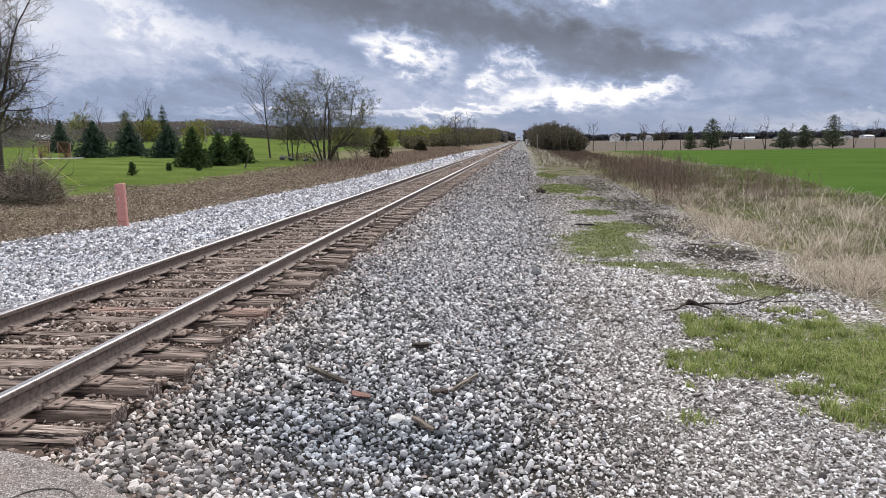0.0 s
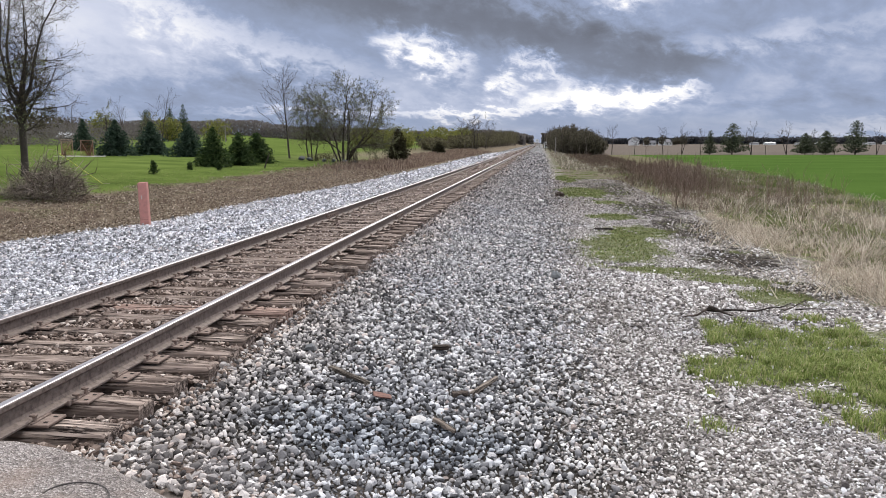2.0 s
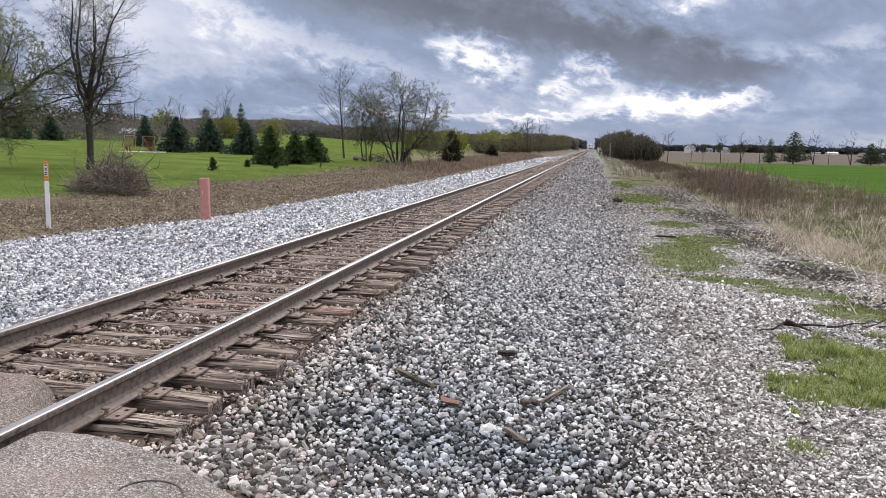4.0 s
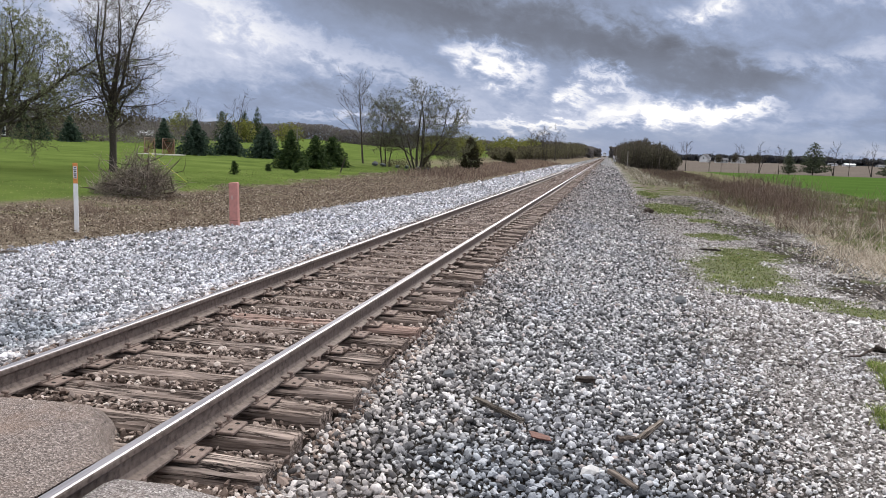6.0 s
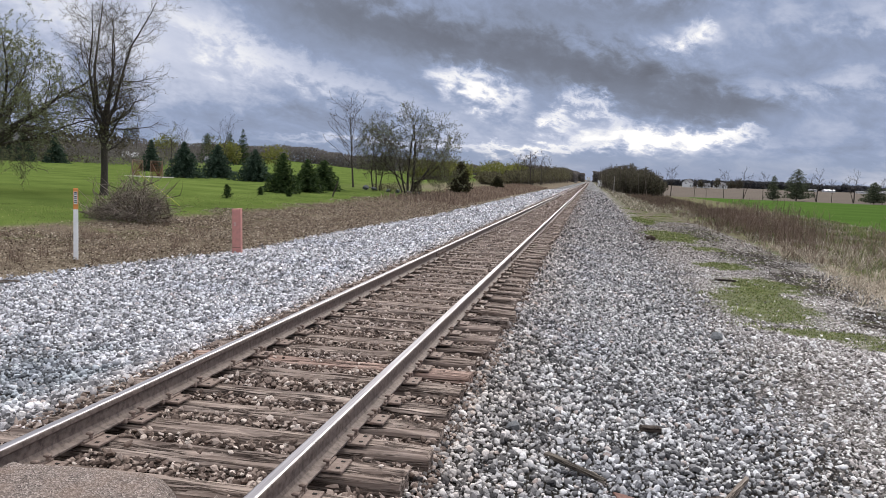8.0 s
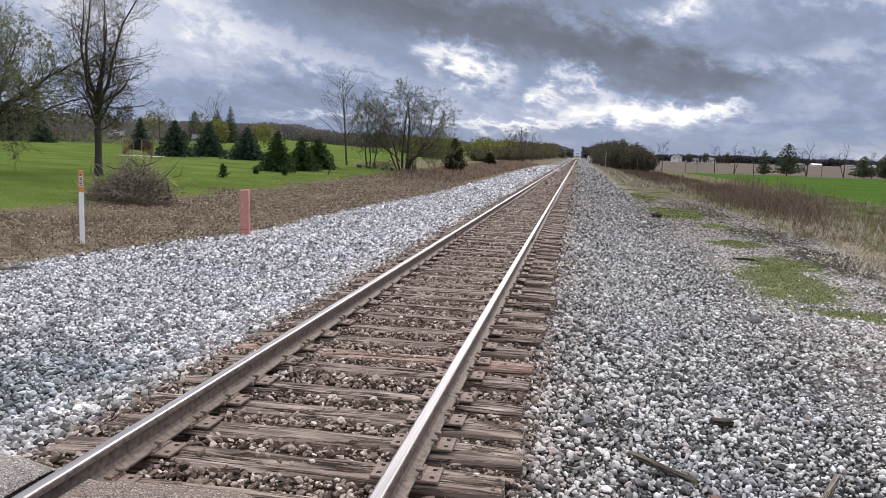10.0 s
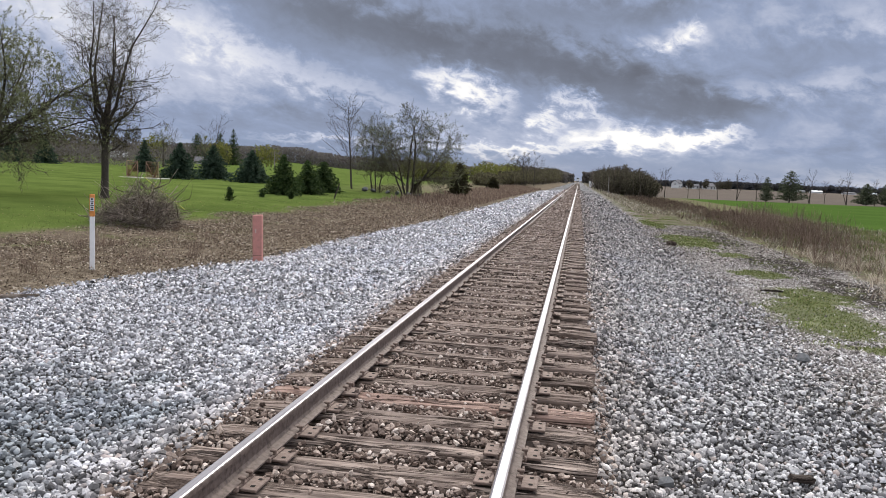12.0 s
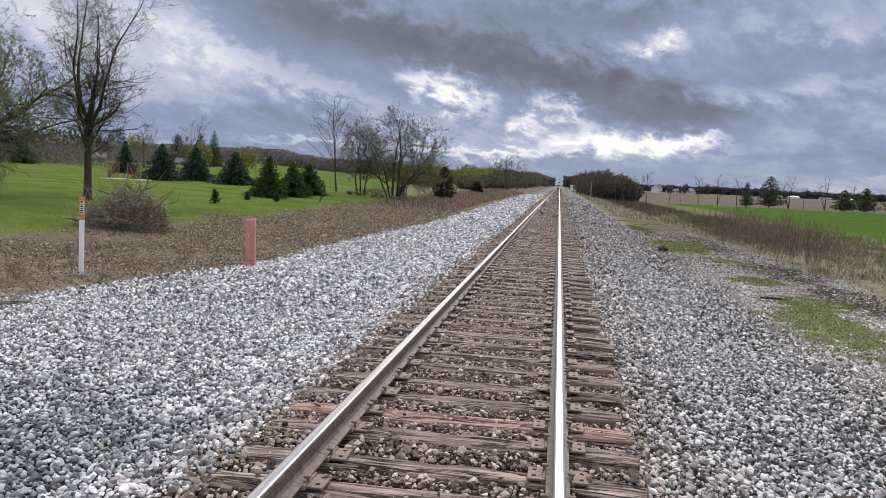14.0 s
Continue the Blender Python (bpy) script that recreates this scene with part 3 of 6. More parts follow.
def rock_shapes(kind, rng, count=24):
    """Broken stone shapes, as variants of a coarse solid."""
    if kind == "fine":
        v, f = ico()
    elif kind == "block":
        v = np.array([(a, b, c) for a in (-0.7, 0.7) for b in (-0.7, 0.7) for c in (-0.7, 0.7)])
        f = np.array([(0, 1, 3), (0, 3, 2), (4, 6, 7), (4, 7, 5), (0, 4, 5), (0, 5, 1), (2, 3, 7), (2, 7, 6), (0, 2, 6), (0, 6, 4), (1, 5, 7), (1, 7, 3)])
    else:
        v = np.array([(1, 0, 0), (-1, 0, 0), (0, 1, 0), (0, -1, 0), (0, 0, 1), (0, 0, -1)], float)
        f = np.array([(0, 2, 4), (2, 1, 4), (1, 3, 4), (3, 0, 4), (2, 0, 5), (1, 2, 5), (3, 1, 5), (0, 3, 5)])
        if kind == "cap":  # far stones, sunk to their waist in the bed
            f = f[:4]
    out = []
    for _ in range(count):
        w = v * rng.uniform(0.72, 1.2, (len(v), 1)) + rng.normal(0, 0.12 if kind == "block" else 0.10, v.shape)
        # a few flat breaks
        for _ in range(5 if kind == "fine" else 1):
            n = rng.normal(size=3)
            n /= np.linalg.norm(n)
            cut = rng.uniform(0.38, 0.75)
            over = np.clip(w @ n - cut, 0, None)
            w = w - over[:, None] * n
        out.append(w)
    return np.array(out), f


def stones(x, y, size, kind, rng, sink=0.1, flat=0.62, z=None):
    n = len(x)
    shapes, f = rock_shapes(kind, rng)
    base = shapes[rng.integers(0, len(shapes), n)]
    s = size * np.exp(np.clip(rng.normal(0, 0.38, n), -0.85, 0.75))
    sc = np.stack([s, s * rng.uniform(0.6, 0.95, n), s * flat * rng.uniform(0.7, 1.2, n)], 1)
    base = base * sc[:, None, :]
    az = rng.uniform(0, 2 * math.pi, n)
    ta, tb = rng.normal(0, 0.5, n), rng.normal(0, 0.5, n)

    def rot(i, j, a):
        r = np.tile(np.eye(3), (n, 1, 1))
        r[:, i, i], r[:, j, j], r[:, i, j], r[:, j, i] = np.cos(a), np.cos(a), -np.sin(a), np.sin(a)
        return r

    r = rot(1, 2, ta) @ rot(0, 2, tb) @ rot(0, 1, az)
    v = np.einsum("nij,nkj->nki", r, base)
    zz = gz(x, y) if z is None else z
    v += np.stack([x, y, zz + s * sink + rng.uniform(-0.5, 0.9, n) * s * 0.6], 1)[:, None, :]
    faces = f[None] + (np.arange(n) * base.shape[1])[:, None, None]
    return v.reshape(-1, 3), faces.reshape(-1, 3)


def joined(pieces):
    vs, fs, at = [], [], 0
    for v, f in pieces:
        vs.append(v)
        fs.append(f + at)
        at += len(v)
    return np.concatenate(vs), np.concatenate(fs)


def spread(rng, x0, x1, y0, y1, per_m2):
    n = int((x1 - x0) * (y1 - y0) * per_m2)
    return rng.uniform(x0, x1, n), rng.uniform(y0, y1, n)


def bedded(rng, x0, x1, y0, y1, gap):
    """Evenly packed places, shaken."""
    nx, ny = int((x1 - x0) / gap), int((y1 - y0) / gap)
    X, Y = np.meshgrid(np.arange(nx), np.arange(ny))
    X = X + 0.5 * (Y % 2) + rng.uniform(-0.42, 0.42, X.shape)
    Y = Y + rng.uniform(-0.42, 0.42, X.shape)
    return x0 + X.ravel() * gap, y0 + Y.ravel() * gap


# ---- ground ----
def axis(stops):
    out = []
    for a, b, n in stops:
        out.extend(np.linspace(a, b, n, endpoint=False))
    return np.array(out + [stops[-1][1]])


def build_ground():
    xs = axis([(-4000, -400, 12), (-400, -100, 15), (-100, -20, 27), (-20, -9, 26), (-9, 9, 120), (9, 20, 26), (20, 100, 27), (100, 400, 15), (400, 4000, 12)])
    ys = axis([(-400, -20, 12), (-20, 3, 20), (3, 20, 110), (20, 60, 55), (60, 200, 30), (200, 600, 24), (600, 4500, 26)])
    X, Y = np.meshgrid(xs, ys)
    Z = gz(X, Y)
    near = np.clip(1 - np.hypot(X, Y - 10) / 60, 0, 1)
    bumps = np.array([noise.noise((a * 0.9, b * 0.9, 0.0)) + 0.5 * noise.noise((a * 3.1, b * 3.1, 4.0)) for a, b in zip(X.ravel(), Y.ravel())]).reshape(X.shape)
    off_track = smooth01((np.abs(X + 0.6) - 6.6) / 2.0)
    Z = Z + bumps * 0.035 * near * off_track - 0.012 * (1 - off_track) * (Y < 80)
    ny, nx = X.shape
    i = (np.arange(ny - 1)[:, None] * nx + np.arange(nx - 1)[None]).ravel()
    f = np.stack([i, i + 1, i + nx + 1, i + nx], 1)
    ob = new("ground", poly_mesh("ground", np.stack([X, Y, Z], -1).reshape(-1, 3), f, M_GROUND, True))
    tagged(ob, "gravel shoulders, leaf litter, mown lawn and green field beside the track", "ground", kind="structure")


build_ground()


# ---- the road at the crossing ----
def asphalt(name, x0, x1, edge, crown, label, mat=M_ASPHALT):
    """A patch of asphalt whose far edge crumbles down onto the gravel."""
    nx, ny = 44, 46
    xs = np.linspace(x0, x1, nx)
    t = np.linspace(0, 1, ny) ** 1.8
    V = []
    for x in xs:
        e = edge(x) + 0.05 * noise.noise((x * 2.3, 1.0, 0)) + 0.025 * noise.noise((x * 9, 2.0, 0))
        for k in t:
            y = e + (-6.0 - e) * k
            s = e - y
            top = crown(x) + 0.012 * noise.noise((x * 1.5, y * 1.5, 3.0)) + 0.004 * noise.noise((x * 14, y * 14, 3.0))
            low = float(gz(x, y)) - 0.05
            w = smooth01(s / 0.34)
            crumb = 0.02 * noise.noise((x * 11, y * 11, 6.0)) * w * (1 - w) * 4
            V.append((x, y, low + (top - low) * (w ** 0.6) + crumb))
    V = np.array(V)
    i = (np.arange(nx - 1)[:, None] * ny + np.arange(ny - 1)[None]).ravel()
    f = np.stack([i, i + 1, i + ny + 1, i + ny], 1)
    n = len(V)
    under = V.copy()
    under[:, 2] = np.minimum(under[:, 2] - 0.12, -0.1)
    V2 = np.concatenate([V, under])
    rim = list(range(0, ny)) + [a * ny + ny - 1 for a in range(1, nx)] + [(nx - 1) * ny + b for b in range(ny - 2, -1, -1)] + [a * ny for a in range(nx - 2, 0, -1)]
    side = [(a, b, b + n, a + n) for a, b in zip(rim, rim[1:] + rim[:1])]
    ob = new(name, poly_mesh(name, V2, np.concatenate([f, np.array(side)]), mat, True))
    return tagged(ob, label, "road", kind="structure")


def road_edge(x):
    """Far edge of the asphalt to the right of the rails."""
    return np.maximum(2.4, 3.97 - 0.45 * np.clip(np.asarray(x, float) - 1.3, 0, 9) ** 1.3)


asphalt("road_right", 0.835, 12.0, lambda x: float(road_edge(x)), lambda x: 0.145 - 0.14 * smooth01((x - 1.0) / 1.6) - 0.12 * smooth01((x - 2.5) / 3),
        "worn grey asphalt road edge crumbling onto ballast beside the rail")
asphalt("road_middle", -0.655, 0.64, lambda x: 4.78 - 0.60 * smooth01((x - 0.05) / 0.6), lambda x: 0.15 - 0.02 * abs(x), "broken dusty brown asphalt panel between the rails", M_ASPHALT_BROWN)
asphalt("road_left", -14.0, -0.835, lambda x: 4.75 + 0.30 * min(1.6, -x - 0.83), lambda x: 0.165 - 0.2 * smooth01((-x - 1.0) / 3), "grey asphalt road edge beside the rail")


pts = [(1.78 + 0.09 * math.cos(a) - 0.03 * a, 3.28 + 0.11 * math.sin(a)) for a in np.linspace(-0.4, 3.6, 14)]
v, f = chain([(a, b, 0.145 - 0.14 * float(smooth01((a - 1.0) / 1.6)) + 0.001) for a, b in pts], [0.0035] * len(pts), 6)
part("tar_seam", poly_mesh("tar_seam", v, f, M_BLACKTAR, True), bpy.data.objects["road_right"], "dark curved tar seam")


# ---- the railway ----
GAUGE = 0.7525
RAIL = [(-0.07, 0.020), (0.07, 0.020), (0.07, 0.031), (0.022, 0.046), (0.0085, 0.064), (0.0085, 0.128), (0.014, 0.140), (0.0345, 0.149), (0.0345, 0.172),
        (0.031, 0.180), (0.022, 0.185), (-0.022, 0.185), (-0.031, 0.180), (-0.0345, 0.172), (-0.0345, 0.149), (-0.014, 0.140), (-0.0085, 0.128),
        (-0.0085, 0.064), (-0.022, 0.046), (-0.07, 0.031)]


def rail_mesh():
    ys = np.concatenate([np.linspace(-6, 60, 67), np.linspace(80, 1500, 72)])
    k = len(RAIL)
    V = np.array([(a, y, b) for y in ys for a, b in RAIL])
    F, idx = [], []
    for s in range(len(ys) - 1):
        for i in range(k):
            j = (i + 1) % k
            F.append((s * k + i, s * k + j, (s + 1) * k + j, (s + 1) * k + i))
            idx.append(1 if i in (9, 10, 11) else 0)
    return poly_mesh("rail", V, np.array(F), [M_RUST, M_RAILTOP], False, idx)


def tie_mesh(rng, mat):
    """A sleeper: split and worn along its grain."""
    st = np.concatenate([[-1.30, -1.28], np.linspace(-1.2, 1.2, 13), [1.28, 1.30]])
    ring = [(-0.113, -0.17), (-0.115, -0.02), (-0.10, -0.002), (-0.06, 0), (-0.022, 0), (0.02, 0), (0.06, 0), (0.10, -0.002), (0.115, -0.02), (0.113, -0.17)]
    k = len(ring)
    groove = rng.choice([3, 4, 5, 6], 2, replace=False)
    g0, g1 = rng.uniform(-1.3, 0.2, 2)
    V = []
    for x in st:
        endw = 0.012 if abs(x) > 1.29 else 0.0
        for i, (a, b) in enumerate(ring):
            dz = rng.normal(0, 0.003)
            if i == groove[0] and x > g0:
                dz -= rng.uniform(0.02, 0.045)
            if i == groove[1] and x < g1 + 0.9:
                dz -= rng.uniform(0.01, 0.03)
            worn = 0.012 * max(0, abs(x) - 1.1) / 0.2 * rng.uniform(0.3, 1.5)
            V.append((x + rng.normal(0, 0.008) * (abs(x) > 1.25), a * (1 - endw * 4) + rng.normal(0, 0.003), b + (dz - worn if 1 < i < 8 else 0)))
    F = [(s * k + i, s * k + (i + 1) % k, (s + 1) * k + (i + 1) % k, (s + 1) * k + i) for s in range(len(st) - 1) for i in range(k)]
    for s, flip in ((0, True), (len(st) - 1, False)):
        for i in range(k // 2 - 1):
            q = (s * k + i, s * k + i + 1, s * k + k - 2 - i, s * k + k - 1 - i)
            F.append(q if not flip else q[::-1])
    F = [q[::-1] for q in F]
    return poly_mesh("tie", V, np.array(F), mat)


def plate_mesh():
    bm = bmesh.new()
    box(bm, 0, 0, 0.010, 0.37, 0.195, 0.018, 0.004)
    for s in (-1, 1):
        box(bm, s * 0.082, 0, 0.023, 0.020, 0.19, 0.012, 0.003)
        for q in (-0.05, 0.05):
            # thin black pads stand in for the shade inside empty spike holes
            box(bm, s * 0.145, q, 0.0195, 0.024, 0.022, 0.003, 0, 1)
    return bm_mesh("tie_plate", bm, [M_PLATE, M_DARK])


def spike_mesh():
    bm = bmesh.new()
    box(bm, 0, 0, 0.02, 0.017, 0.017, 0.05)
    box(bm, -0.006, 0, 0.048, 0.042, 0.032, 0.016, 0.005)
    return bm_mesh("spike", bm, M_PLATE)


def anchor_mesh():
    bm = bmesh.new()
    box(bm, 0, 0, 0.012, 0.19, 0.022, 0.016, 0.004)
    box(bm, 0.088, 0, 0.026, 0.018, 0.03, 0.03, 0.004)
    box(bm, -0.088, 0, 0.026, 0.018, 0.03, 0.03, 0.004)
    return bm_mesh("rail_anchor", bm, M_PLATE)


TIES = [3.25, 3.78, 4.29, 4.71, 5.18, 5.62, 6.07, 6.52, 7.09, 7.54, 8.04, 8.58, 9.12, 9.66, 10.2, 10.72, 11.27, 11.82]


def build_track():
    rng = np.random.default_rng(5)
    track = thing("railway_track", "single railway track with rusty rails on weathered wooden ties", "railway track", pose(0, 0, 0), kind="structure")
    rm = rail_mesh()
    for s in (-1, 1):
        part("rail", rm, track, "rusty steel rail with polished running surface", pose(s * GAUGE, 0, 0))
    meshes = [tie_mesh(rng, M_TIE) for _ in range(12)]
    light = tie_mesh(rng, M_TIE_LIGHT)
    pm, sm, am = plate_mesh(), spike_mesh(), anchor_mesh()
    ys = list(TIES)
    while ys[-1] < 62:
        ys.append(ys[-1] + rng.normal(0.545, 0.025))
    for n, y in enumerate(ys):
        fresh = abs(y - 7.54) < 0.1
        m = pose(rng.normal(0, 0.025), y, rng.normal(-0.004, 0.006), rng.normal(0, 0.8), rng.normal(0, 0.15), rng.normal(0, 0.7) + (180 if rng.random() < 0.5 else 0))
        tie = part("tie", light if fresh else meshes[rng.integers(12)], track, "pale freshly split wooden tie" if fresh else "", m)
        inv = m.inverted()
        if y > 42:
            continue
        for s in (-1, 1):
            pl = part("tie_plate", pm, tie, "rusty steel tie plate" if n == 3 else "", inv @ pose(s * GAUGE, y + rng.normal(0, 0.008), 0.001, 0, 0, rng.normal(0, 1.5)))
            if y < 30:
                for q, dy in ((-1, 0.05), (1, -0.05), (1, 0.05), (-1, -0.05))[: rng.integers(2, 5)]:
                    part("spike", sm, tie, "", inv @ pose(s * GAUGE + q * 0.085, y + dy, 0.005 + rng.uniform(0, 0.012), 0, 0, 0 if q > 0 else 180))
                if rng.random() < 0.7:
                    part("rail_anchor", am, tie, "", inv @ pose(s * GAUGE, y + rng.choice([-0.135, 0.135]), 0.004))
    # ties past that, joined
    P = []
    y = ys[-1] + 0.545
    while y < 420:
        me = meshes[rng.integers(12)]
        P.append(y)
        y += 0.545
    P = np.array(P)
    n = len(P)
    c = np.array([(-1.3, -0.11, -0.1), (1.3, -0.11, -0.1), (1.3, 0.11, -0.1), (-1.3, 0.11, -0.1), (-1.3, -0.11, 0), (1.3, -0.11, 0), (1.3, 0.11, 0), (-1.3, 0.11, 0)])
    V = c[None] + np.stack([rng.normal(0, 0.03, n), P, rng.normal(0, 0.006, n)], 1)[:, None]
    q = np.array([(4, 5, 6, 7), (0, 1, 5, 4), (1, 2, 6, 5), (2, 3, 7, 6), (3, 0, 4, 7)])
    far = part("far_ties", poly_mesh("far_ties", V.reshape(-1, 3), (q[None] + (np.arange(n) * 8)[:, None, None]).reshape(-1, 4), M_TIE), track)
    tagged(far, "wooden ties running into the distance", kind="stuff")
    # bolted joint bars
    for s in (-1, 1):
        bm = bmesh.new()
        for q in (-1, 1):
            box(bm, q * 0.020, 0, 0.093, 0.022, 0.92, 0.085, 0.006)
            for k in range(6):
                box(bm, q * 0.036, -0.38 + k * 0.152, 0.095, 0.02, 0.03, 0.03, 0.006)
        part("joint_bar", bm_mesh("joint_bar", bm, M_PLATE), track, "bolted steel joint bar", pose(s * GAUGE, 16.6, 0))


build_track()


# ---- ballast ----
def litter_edge(y):
    """Where the left ballast ends and the leaf litter begins."""
    return -6.45 - 1.5 * smooth01((21 - y) / 8) + 0.8 * smooth01((y - 26) / 15)


def ragged(x, y, spot, much=0.95):
    cx, cy, rx, ry = spot
    r = np.hypot((x - cx) / rx, (y - cy) / ry)
    wob = np.zeros(len(x))
    for k in np.nonzero(r < 2.2)[0]:
        wob[k] = noise.noise((x[k] * 1.1, y[k] * 0.9, 2.0)) + 0.75 * noise.noise((x[k] * 3.4, y[k] * 3.0, 5.0))
    return r + wob * much


def build_ballast():
    rng = np.random.default_rng(11)
    right, left, mid, peb = [], [], [], []
    # right shoulder
    for y0, y1, gap, size, kind in ((3.0, 8.6, 0.0340, 0.0226, "fine"), (8.6, 14, 0.036, 0.0235, "coarse"), (14, 26, 0.046, 0.0255, "cap"), (26, 44, 0.060, 0.031, "cap"), (44, 80, 0.105, 0.052, "cap"), (80, 150, 0.20, 0.09, "cap")):
        x, y = bedded(rng, 1.28, 5.0, y0, y1, gap)
        keep = (rng.random(len(x)) < smooth01((4.75 - x) / 1.5)) & ((x > 2.1) | (y > 3.75))
        right.append((x[keep], y[keep], size, kind))
        x, y = bedded(rng, -8.6, -1.3, y0 + 1.5 if y0 < 4 else y0, y1, gap * (1.10 if y0 < 8 else 1.05 if y0 < 14 else 1.2))
        lim = litter_edge(y) + rng.normal(0, 0.16, len(x))
        keep = x > lim
        left.append((x[keep], y[keep], size * (1.06 if y0 < 14 else 1.15), kind))
        x, y = bedded(rng, -1.45, 1.42, y0 + 0.8 if y0 < 4 else y0, y1, gap * 0.98)
        mid.append((x, y, size * 0.92, kind))
    def bed(sets):
        """Stones of every size in one bed, worn ones beside sharp ones; far ones stand up more."""
        out, worn = [], []
        for x, y, s, k in sets:
            v, f = stones(x, y, s, k, rng, flat=0.72 if y[0] < 14 else 0.95)
            out.append((v, f))
            worn.append(np.repeat(rng.random(len(x)) < 0.3, len(f) // len(x)))
        return *joined(out), np.concatenate(worn)

    for name, sets, mat, label in (("ballast_right", right, M_STONE, "loose light and dark grey crushed stone ballast sloping from the ties"),
                                   ("ballast_left", left, M_STONE_PALE, "broad bed of light grey crushed stone ballast")):
        v, f, worn = bed(sets)
        tagged(new(name, poly_mesh(name, v, f, mat, worn)), label, "ballast", kind="stuff")
    ties = np.array(TIES)
    out = []
    for x, y, s, k in mid:
        near = np.concatenate([np.abs(q[:, None] - np.append(ties, np.arange(12.365, 90, 0.545))[None]).min(1) for q in np.array_split(y, 20)])
        keep = (near > 0.125) | (np.abs(x) > 1.31) | (rng.random(len(x)) < 0.035)
        keep &= (np.abs(np.abs(x) - GAUGE) > 0.11)
        x, y, near = x[keep], y[keep], near[keep]
        z = np.where(np.abs(x) < 1.3, -0.042 + 0.025 * rng.random(len(x)) - 0.045 * (x > 0.85), gz(x, y))
        z = np.where((near < 0.12) & (np.abs(x) < 1.31), 0.012, z)
        out.append(stones(x, y, s, k, rng, z=z))
    v, f = joined(out)
    tagged(new("crib_ballast", poly_mesh("crib_ballast", v, f, M_STONE_BROWN)), "rust-stained brown ballast between the ties", "ballast", kind="stuff")
    # small pebbles trodden into the soil farther out
    for y0, y1, gap, size, kind in ((2.8, 6.2, 0.0245, 0.0148, "fine"), (6.2, 9, 0.028, 0.0175, "coarse"), (9, 14, 0.038, 0.0225, "coarse"), (14, 26, 0.050, 0.0215, "cap"), (26, 46, 0.075, 0.030, "cap")):
        x, y = bedded(rng, 3.7, 6.8 if y0 < 6 else 8.2 if y0 < 14 else 8.4, y0, y1, gap)
        keep = rng.random(len(x)) < smooth01((x - 3.5) / 1.0) * 0.86
        for spot in GRASS:
            keep &= rng.random(len(x)) < 0.025 + smooth01((ragged(x, y, spot, 0.55) - 0.78) / 0.4)
        for spot in SOIL:
            keep &= rng.random(len(x)) < 0.32 + smooth01((ragged(x, y, spot, 0.7) - 0.6) / 0.8)
        peb.append(stones(x[keep], y[keep], size, kind, rng, 0.05, 0.55))
    v, f = joined(peb)
    # flat brown stones pressed into the dirt along the road edge
    x, y = spread(rng, 1.05, 3.6, 2.7, 4.25, 420)
    keep = (y > road_edge(x) - 0.03) & (rng.random(len(x)) < smooth01((road_edge(x) + 0.75 - y) / 0.5))
    x, y = x[keep], y[keep]
    rv, rf = stones(x, y, 0.019, "fine", rng, 0.05, 0.45)
    tagged(new("edge_rubble", poly_mesh("edge_rubble", rv, rf, M_STONE_BROWN)), "flat brown stones pressed into dirt along the road edge", "gravel", kind="stuff")
    tagged(new("pebbles", poly_mesh("pebbles", v, f, M_PEBBLE)), "small pale pebbles trodden into dark soil", "gravel", kind="stuff")


build_ballast()

# ---- trees ----


def grow(rng, p, d, length, r, level, spec, segs):
    """A branch and its children. spec: per level (segments, wander, rise, children, from, angle, length ratio, radius ratio)."""
    k, wander, rise, kids, start, angle, lr, rr = spec[level]
    p, d = np.array(p, float), np.array(d, float)
    step = length / k
    pts = [(p.copy(), d.copy(), r)]
    r_end = r * (0.14 if level == 0 else 0.4 if level < len(spec) - 1 else 0.25)
    for i in range(k):
        d = d + rng.normal(0, wander, 3) + np.array([0, 0, rise])
        d /= np.linalg.norm(d)
        q = p + d * step
        ra, rb = r + (r_end - r) * i / k, r + (r_end - r) * (i + 1) / k
        segs.append((level, p, q, ra, rb))
        p = q
        pts.append((p.copy(), d.copy(), rb))
    if level + 1 >= len(spec):
        return
    n = rng.integers(kids[0], kids[1] + 1)
    spin = rng.uniform(0, 6.28)
    for c in range(n):
        t = start + (1 - start) * (c + rng.uniform(0.2, 0.9)) / n
        f = min(t, 0.999) * k
        i = int(f)
        bp = pts[i][0] + (pts[i + 1][0] - pts[i][0]) * (f - i)
        bd, br = pts[i][1], pts[i][2]
        spin += 2.4 + rng.normal(0, 0.5)
        a = np.cross(bd, [0.3, 0.2, 0.93])
        a /= np.linalg.norm(a) + 1e-9
        b = np.cross(bd, a)
        ang = radians(angle + rng.normal(0, 9))
        nd = bd * math.cos(ang) + (a * math.cos(spin) + b * math.sin(spin)) * math.sin(ang)
        grow(rng, bp, nd, length * lr * rng.uniform(0.65, 1.2) * (1.15 - 0.5 * t), max(br * rr, 0.004), level + 1, spec, segs)


